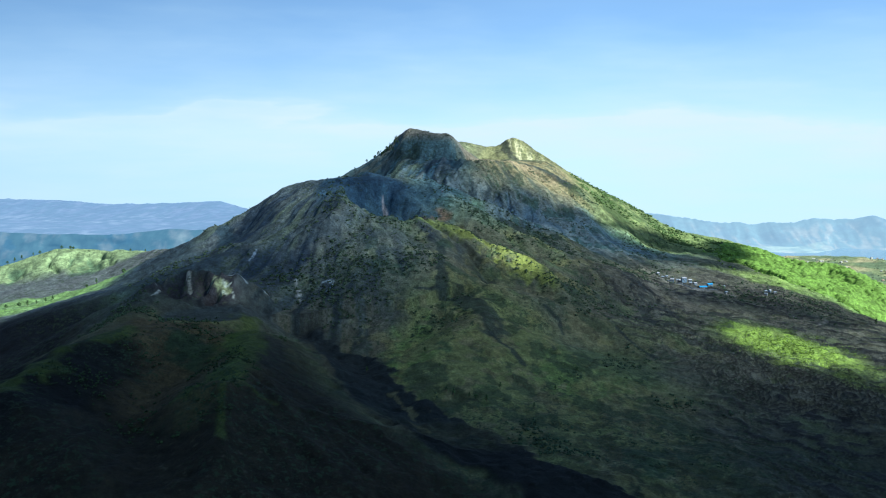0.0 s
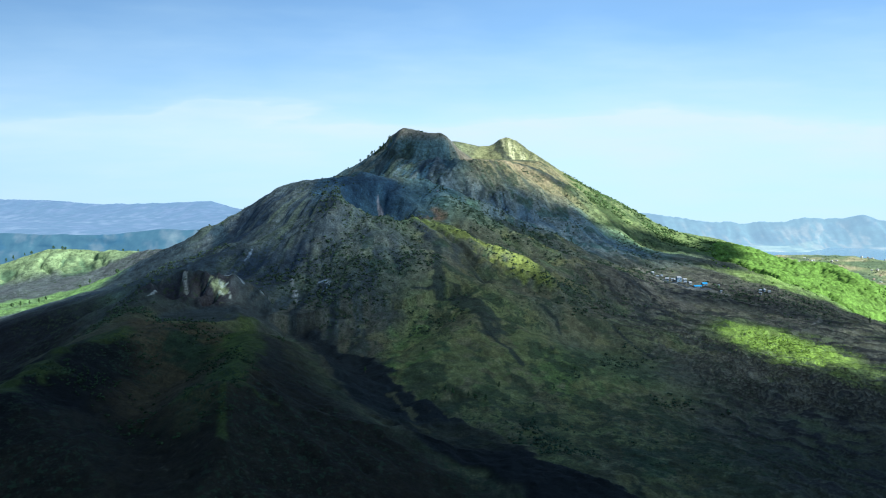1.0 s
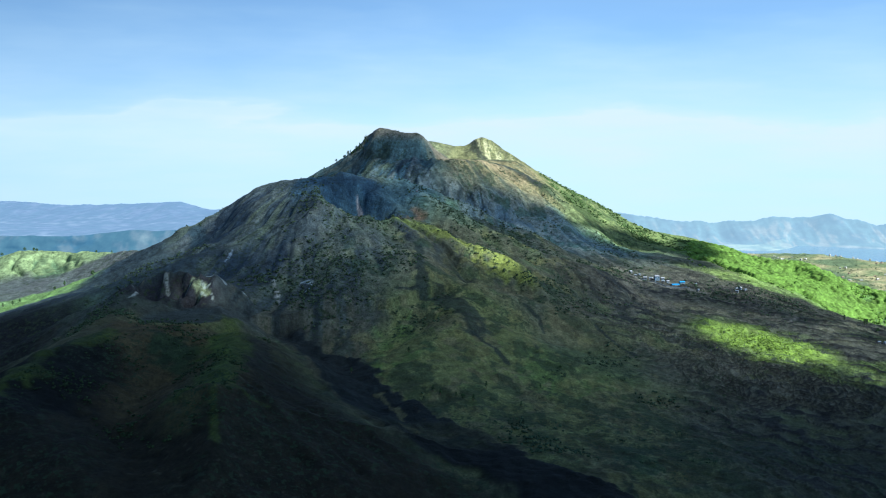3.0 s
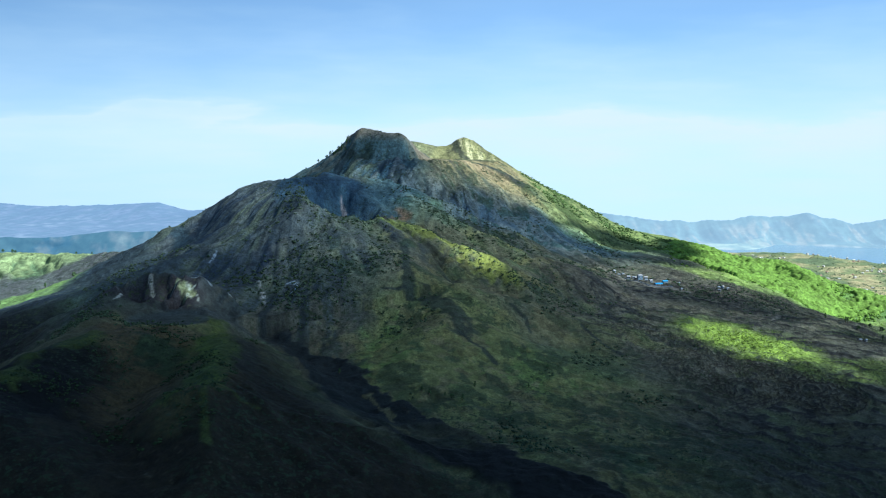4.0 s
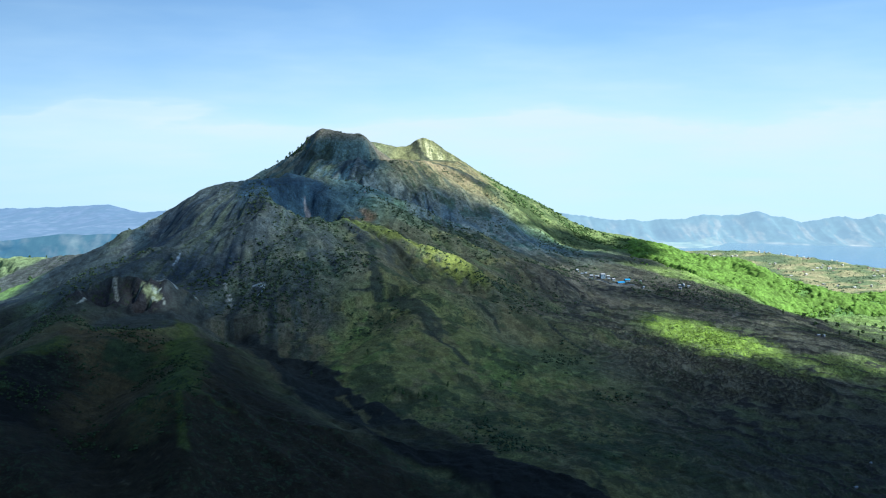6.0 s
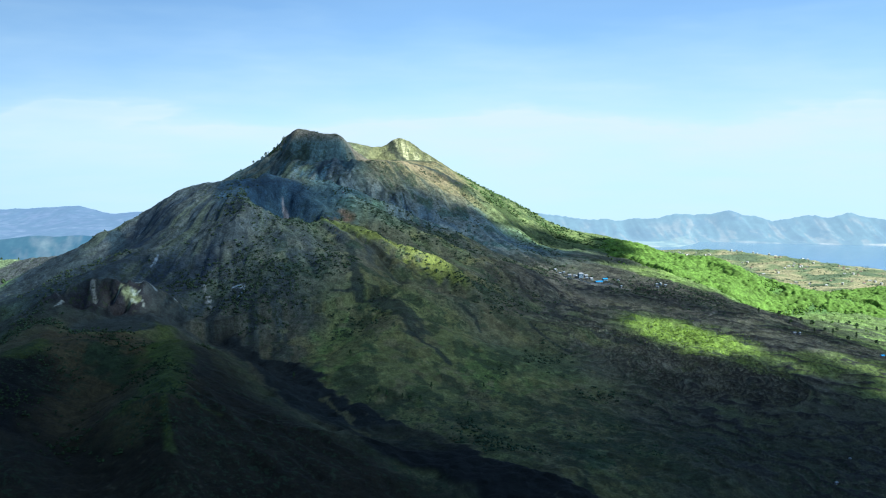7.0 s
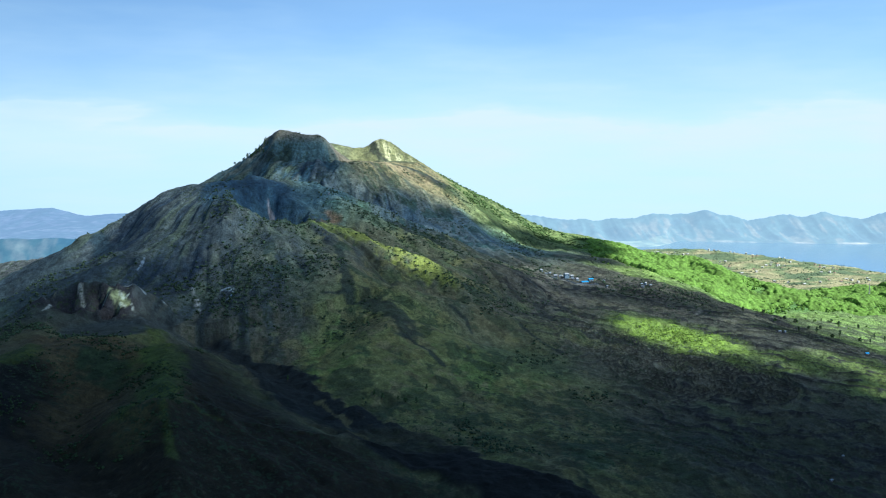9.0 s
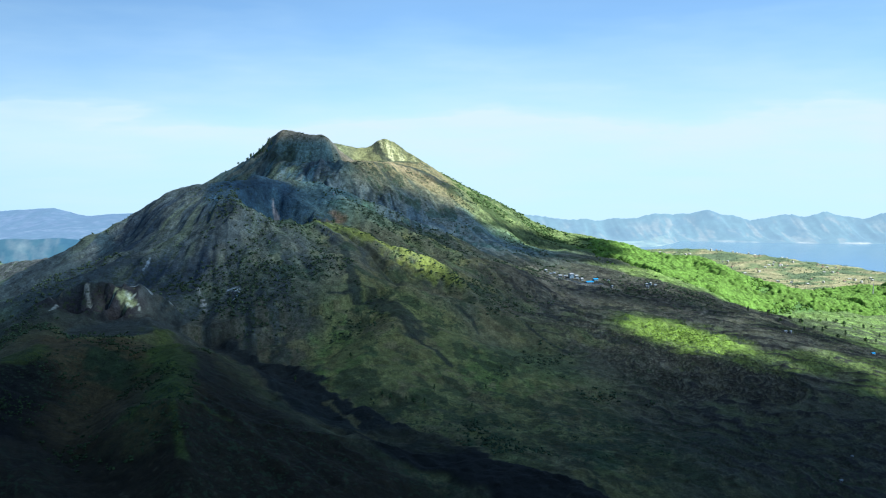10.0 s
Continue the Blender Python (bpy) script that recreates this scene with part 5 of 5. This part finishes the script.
# ---- trees that stand apart ----
def tree(tall, spread, clump_count, slim, seed, label, group):
    """Tapered trunk with limbs and a crown of many ragged clumps."""
    r = np.random.RandomState(seed)
    root = thing("tree", label, "tree", group)
    bm = bmesh.new()
    rings = []
    for k in range(5):
        f = k / 4
        rad = tall * 0.035 * (1 - 0.75 * f) + 0.03
        bend = tall * 0.03 * math.sin(2.2 * f + seed)
        rings.append([bm.verts.new((bend + rad * math.cos(a), rad * math.sin(a), tall * 0.92 * f - 0.6 * (1 - f))) for a in (0, 1.05, 2.09, 3.14, 4.19, 5.24)])
    for lo, hi in zip(rings, rings[1:]):
        for k in range(6):
            bm.faces.new((lo[k], lo[(k + 1) % 6], hi[(k + 1) % 6], hi[k]))
    bm.faces.new(rings[-1])
    for k in range(7):
        a, h = k * 2.4, tall * (0.35 + 0.07 * k)
        tip = Vector((math.cos(a) * spread * 0.6, math.sin(a) * spread * 0.6, h + tall * 0.12))
        foot = Vector((0, 0, h))
        side = Vector((-math.sin(a), math.cos(a), 0)) * tall * 0.012
        up = Vector((0, 0, tall * 0.012))
        base_ring = [bm.verts.new(foot + q) for q in (side, up, -side, -up)]
        point = bm.verts.new(tip)
        for j in range(4):
            bm.faces.new((base_ring[j], base_ring[(j + 1) % 4], point))
    part("trunk", bm, BARK, root)
    f = r.rand(clump_count) ** 0.8
    a, reach = r.rand(clump_count) * 6.283, np.sqrt(r.rand(clump_count))
    wide = spread * ((1 - 0.82 * f) if slim else np.sin(np.pi * (0.15 + 0.8 * f)))
    c = np.stack([np.cos(a) * reach * wide, np.sin(a) * reach * wide, tall * (0.3 + 0.7 * f)], -1)
    rad = (spread * (0.16 + 0.16 * r.rand(clump_count)))[:, None] * np.array([(1, 1, 0.7)])
    v, faces = clumps(c, rad, r, 0.45)
    crown = raw_mesh("crown", v, faces, DARK_LEAF, smooth=False)
    crown.parent = root
    return root


def ground_at(x, y):
    return float(height(np.array([float(x)]), np.array([float(y)]))[0])


def plant(kinds, places, r, small=0.75, big=1.25):
    first = {}
    for x, y in places:
        k = r.randint(len(kinds))
        s = r.uniform(small, big)
        m = Matrix.Translation((x, y, ground_at(x, y) - 0.3)) @ Matrix.Rotation(r.uniform(0, 6.28), 4, "Z") @ Matrix.Scale(s, 4)
        if k not in first:
            first[k] = kinds[k]()
            first[k].matrix_basis = m
        else:
            ob = copy_thing(first[k], Matrix.Identity(4))
            ob.matrix_basis = m


r = np.random.RandomState(5)
crest = [(-100 - 2.6 * k + r.uniform(-3, 3), 2024 + r.uniform(-9, 9)) for k in range(19)] + [(-168, 2050), (-181, 2056), (-196, 2062), (-98, 2012), (-107, 2006)]
plant([lambda: tree(7.5, 2.6, 46, False, 1, "small dark tree on the bare summit ridge", "trees on the summit ridge"),
       lambda: tree(9.0, 2.0, 46, True, 2, "slim dark conifer on the bare summit ridge", "trees on the summit ridge")], crest, r)
low = [(-3, 968), (4, 918), (11, 912), (27, 913), (34, 906), (44, 903), (-81, 965), (60, 935), (92, 900), (-20, 1010), (120, 960), (150, 1010), (85, 1301), (187, 1405), (70, 1322), (-148, 1200)]
plant([lambda: tree(6.5, 1.7, 46, True, 3, "slim dark conifer on a grassy lava slope", "trees on the grassy slope"),
       lambda: tree(5.0, 2.2, 40, False, 4, "low dark tree on a grassy lava slope", "trees on the grassy slope")], low, r)
hill = [(-790, 1902), (-772, 1903), (-765, 1899), (-835, 1900), (-850, 1902), (-872, 1898), (-888, 1900), (-905, 1903), (-640, 1880), (-600, 1850)] + [(-735 + 13 * k + r.uniform(-5, 5), 1400 + 6 * k + r.uniform(-8, 8)) for k in range(10)] + [(-585, 1500), (-572, 1508), (-530, 1520), (-480, 1540)]
plant([lambda: tree(9.0, 2.6, 46, True, 6, "dark upright tree on a sunlit meadow", "trees on the west meadow"),
       lambda: tree(7.5, 3.2, 46, False, 8, "round-topped tree on a sunlit meadow", "trees on the west meadow")], hill, r)
east = [(r.uniform(640, 980), r.uniform(1240, 1440)) for _ in range(40)]
east = [(x, y) for x, y in east if x - np.interp(y, (1180, 1420), (740, 660)) > 0]
plant([lambda: tree(9.0, 2.4, 46, True, 9, "tall green tree on the eastern meadow", "trees on the east meadow"),
       lambda: tree(7.0, 3.4, 46, False, 10, "broad green tree on the eastern meadow", "trees on the east meadow")], east, r)


# ---- buildings ----
def box(bm, x0, x1, y0, y1, z0, z1):
    v = [bm.verts.new((x, y, z)) for z in (z0, z1) for x, y in ((x0, y0), (x1, y0), (x1, y1), (x0, y1))]
    for f in ((3, 2, 1, 0), (4, 5, 6, 7), (0, 1, 5, 4), (1, 2, 6, 5), (2, 3, 7, 6), (3, 0, 4, 7)):
        bm.faces.new([v[k] for k in f])


def house(wide, deep, tall, pitch, wall_mat, roof_mat, label, group, hipped=False):
    """Plain house with walls, an overhanging roof, a door and windows."""
    root = thing("house", label, "house", group)
    bm = bmesh.new()
    box(bm, -wide / 2, wide / 2, -deep / 2, deep / 2, -1.5, tall)
    if not hipped:
        for x in (-wide / 2 + 0.1, wide / 2 - 0.1):
            v = [bm.verts.new(p) for p in ((x, -deep / 2, tall), (x, deep / 2, tall), (x, 0, tall + pitch))]
            bm.faces.new(v)
    part("wall", bm, wall_mat, root)
    bm = bmesh.new()
    e, inset = 0.6, (wide * 0.25 if hipped else 0)
    X, Y = wide / 2 + e, deep / 2 + e
    drop = pitch * e / (deep / 2)
    for lift in (0.0, 0.18):
        c = [bm.verts.new(p) for p in ((-X, -Y, tall - drop + lift + 0.02), (X, -Y, tall - drop + lift + 0.02), (X, Y, tall - drop + lift + 0.02), (-X, Y, tall - drop + lift + 0.02), (-X + inset, 0, tall + pitch + lift + 0.02), (X - inset, 0, tall + pitch + lift + 0.02))]
        for f in ((0, 1, 5, 4), (2, 3, 4, 5), (1, 2, 5), (3, 0, 4)):
            if len(f) == 4 or hipped:
                bm.faces.new([c[k] for k in (f if lift else f[::-1])])
    bm.verts.ensure_lookup_table()
    for a, b in ((0, 1), (1, 2), (2, 3), (3, 0)) if hipped else ((0, 1), (1, 5), (5, 2), (2, 3), (3, 4), (4, 0)):
        bm.faces.new([bm.verts[k] for k in (a, b, b + 6, a + 6)])
    part("roof", bm, roof_mat, root)
    bm = bmesh.new()
    box(bm, -0.5, 0.5, -deep / 2 - 0.06, -deep / 2 + 0.05, 0, min(2.1, tall * 0.8))
    part("door", bm, DARK_WOOD, root)
    for x in (-wide * 0.3, wide * 0.3):
        bm = bmesh.new()
        box(bm, x - 0.6, x + 0.6, -deep / 2 - 0.05, -deep / 2 + 0.05, tall * 0.35, tall * 0.75)
        part("window", bm, PANE, root)
    return root


def place(ob, x, y, turn):
    ob.matrix_basis = Matrix.Translation((x, y, ground_at(x, y))) @ Matrix.Rotation(radians(turn), 4, "Z")


GROUP = "buildings of the mountain settlement"
place(house(13, 6.5, 3.0, 1.3, PLASTER, BLUE_ROOF, "long hall with a bright blue metal roof on lava", GROUP), 428, 1502, 12)
place(house(8, 5.5, 3.0, 1.2, BLUE_WALL, BLUE_ROOF, "white house with a blue metal roof on lava", GROUP), 442, 1512, 12)
place(house(8, 6, 6.0, 1.4, BLUE_WALL, GREY_ROOF, "tall blue-grey building with a grey roof", GROUP, True), 401, 1519, 8)
white = house(4.2, 3.2, 2.2, 0.8, PLASTER, WHITE_ROOF, "small white house with a pale metal roof", GROUP)
place(white, 391, 1522, 5)
for x, y, turn in ((384, 1528, -20), (376, 1537, 30), (369, 1534, 8), (410, 1512, 0), (460, 1481, 40), (466, 1512, 70), (537, 1517, 20), (530, 1494, -30), (547, 1502, 15)):
    copy_thing(white, Matrix.Translation((x, y, ground_at(x, y))) @ Matrix.Rotation(radians(turn), 4, "Z"))
grey = house(5, 4, 2.8, 1.2, BLUE_WALL, GREY_ROOF, "dim grey shed with a grey roof", GROUP)
place(grey, 414, 1530, 10)
for x, y, turn in ((396, 1534, 15), (381, 1517, -10), (363, 1545, 40), (406, 1528, 80), (420, 1520, 25), (541, 1510, 50)):
    copy_thing(grey, Matrix.Translation((x, y, ground_at(x, y))) @ Matrix.Rotation(radians(turn), 4, "Z"))


def low_wall(points, tall, thick, label):
    """A plastered wall that follows the ground, with a coping along its top."""
    root = thing("garden_wall", label, "wall")
    for name, half, z0, z1, mat in (("wall", thick / 2, -0.6, tall, PLASTER), ("coping", thick / 2 + 0.06, tall, tall + 0.12, WHITE_ROOF)):
        bm = bmesh.new()
        rows = []
        for (x0, y0), (x1, y1) in zip(points, points[1:]):
            run = math.hypot(x1 - x0, y1 - y0)
            nx, ny = -(y1 - y0) / run * half, (x1 - x0) / run * half
            for k in range(int(run // 3) + 1):
                f = k / max(1, run // 3)
                x, y = x0 + f * (x1 - x0), y0 + f * (y1 - y0)
                g = ground_at(x, y)
                rows.append([bm.verts.new(p) for p in ((x + nx, y + ny, g + z0), (x - nx, y - ny, g + z0), (x - nx, y - ny, g + z1), (x + nx, y + ny, g + z1))])
        for a, b in zip(rows, rows[1:]):
            for k in range(4):
                bm.faces.new((a[k], a[(k + 1) % 4], b[(k + 1) % 4], b[k]))
        for end in (rows[0], rows[-1][::-1]):
            bm.faces.new(end)
        part(name, bm, mat, root)


low_wall([(371, 1514), (390, 1502), (408, 1488), (430, 1486), (446, 1482)], 1.5, 0.4, "long low white wall below the settlement")
place(house(2.0, 1.8, 2.2, 0.9, PLASTER, WHITE_ROOF, "tiny white shelter on the old crater rim", "", True), -1, 1531, 15)
place(house(2.4, 2.0, 1.8, 0.5, PLASTER, WHITE_ROOF, "tiny white hut on dark lava", "huts on the lava"), 405, 752, 15)
place(house(1.8, 1.6, 1.4, 0.5, PLASTER, WHITE_ROOF, "smallest white hut on dark lava", "huts on the lava"), 451, 803, 50)
place(house(5, 3.6, 2.2, 1.0, PLASTER, BLUE_ROOF, "lone white house with a blue roof on lava", "houses at the meadow edge"), 732, 1168, 10)
hut = house(3.4, 2.8, 2.2, 0.8, PLASTER, WHITE_ROOF, "small white house at the meadow edge", "houses at the meadow edge")
place(hut, 650, 1259, 0)
copy_thing(hut, Matrix.Translation((660, 1262, ground_at(660, 1262))) @ Matrix.Rotation(0.6, 4, "Z"))

kinds = [house(6, 5, 2.2, 1.4, LAKE_WALL, TILE_ROOF, "village house with a red-brown tiled roof by the lake", "lakeside village", True),
         house(7, 5, 2.0, 1.2, LAKE_WALL, LAKE_ROOF, "village house with a pale metal roof by the lake", "lakeside village"),
         house(5.5, 5, 3.6, 1.2, LAKE_WALL, LAKE_ROOF, "two-storey village house with a pale roof by the lake", "lakeside village", True)]
r = np.random.RandomState(21)
spots = []
while len(spots) < 80:
    x, y = r.uniform(1120, 1640), r.uniform(2080, 2960)
    if value_noise(np.array([x / 90]), np.array([y / 90]))[0] + 0.3 * r.rand() > 0.05 and 3 < ground_at(x, y) < 60:
        spots.append((x, y))
for k, (x, y) in enumerate(spots):
    if k < 3:
        place(kinds[k], x, y, r.uniform(0, 180))
    else:
        copy_thing(kinds[r.randint(3)], Matrix.Translation((x, y, ground_at(x, y))) @ Matrix.Rotation(r.uniform(0, 3.1), 4, "Z"))


def mast(x, y, tall):
    """Lattice tower: four legs, rings and cross braces."""
    root = thing("radio_mast", "tall thin grey lattice mast among village fields", "mast")
    def bar(bm, a, b, w):
        a, b = Vector(a), Vector(b)
        m = (b - a).to_track_quat("Z", "Y").to_matrix()
        lo = [bm.verts.new(a + m @ Vector((sx * w, sy * w, 0))) for sx, sy in ((-1, -1), (1, -1), (1, 1), (-1, 1))]
        hi = [bm.verts.new(b + m @ Vector((sx * w, sy * w, 0))) for sx, sy in ((-1, -1), (1, -1), (1, 1), (-1, 1))]
        for k in range(4):
            bm.faces.new((lo[k], lo[(k + 1) % 4], hi[(k + 1) % 4], hi[k]))
    corner = lambda k, f: ((-1, 1, 1, -1)[k] * (1.5 - 1.2 * f), (-1, -1, 1, 1)[k] * (1.5 - 1.2 * f), tall * f - 1)
    for k in range(4):
        bm = bmesh.new()
        bar(bm, corner(k, 0), corner(k, 1), 0.22)
        part("leg", bm, STEEL, root)
    for j in range(8):
        bm = bmesh.new()
        for k in range(4):
            bar(bm, corner(k, j / 8), corner((k + 1) % 4, (j + 1) / 8), 0.15)
            bar(bm, corner(k, (j + 1) / 8), corner((k + 1) % 4, (j + 1) / 8), 0.15)
        part("brace", bm, STEEL, root)
    root.location = (x, y, ground_at(x, y))


mast(1256, 1903, 32)
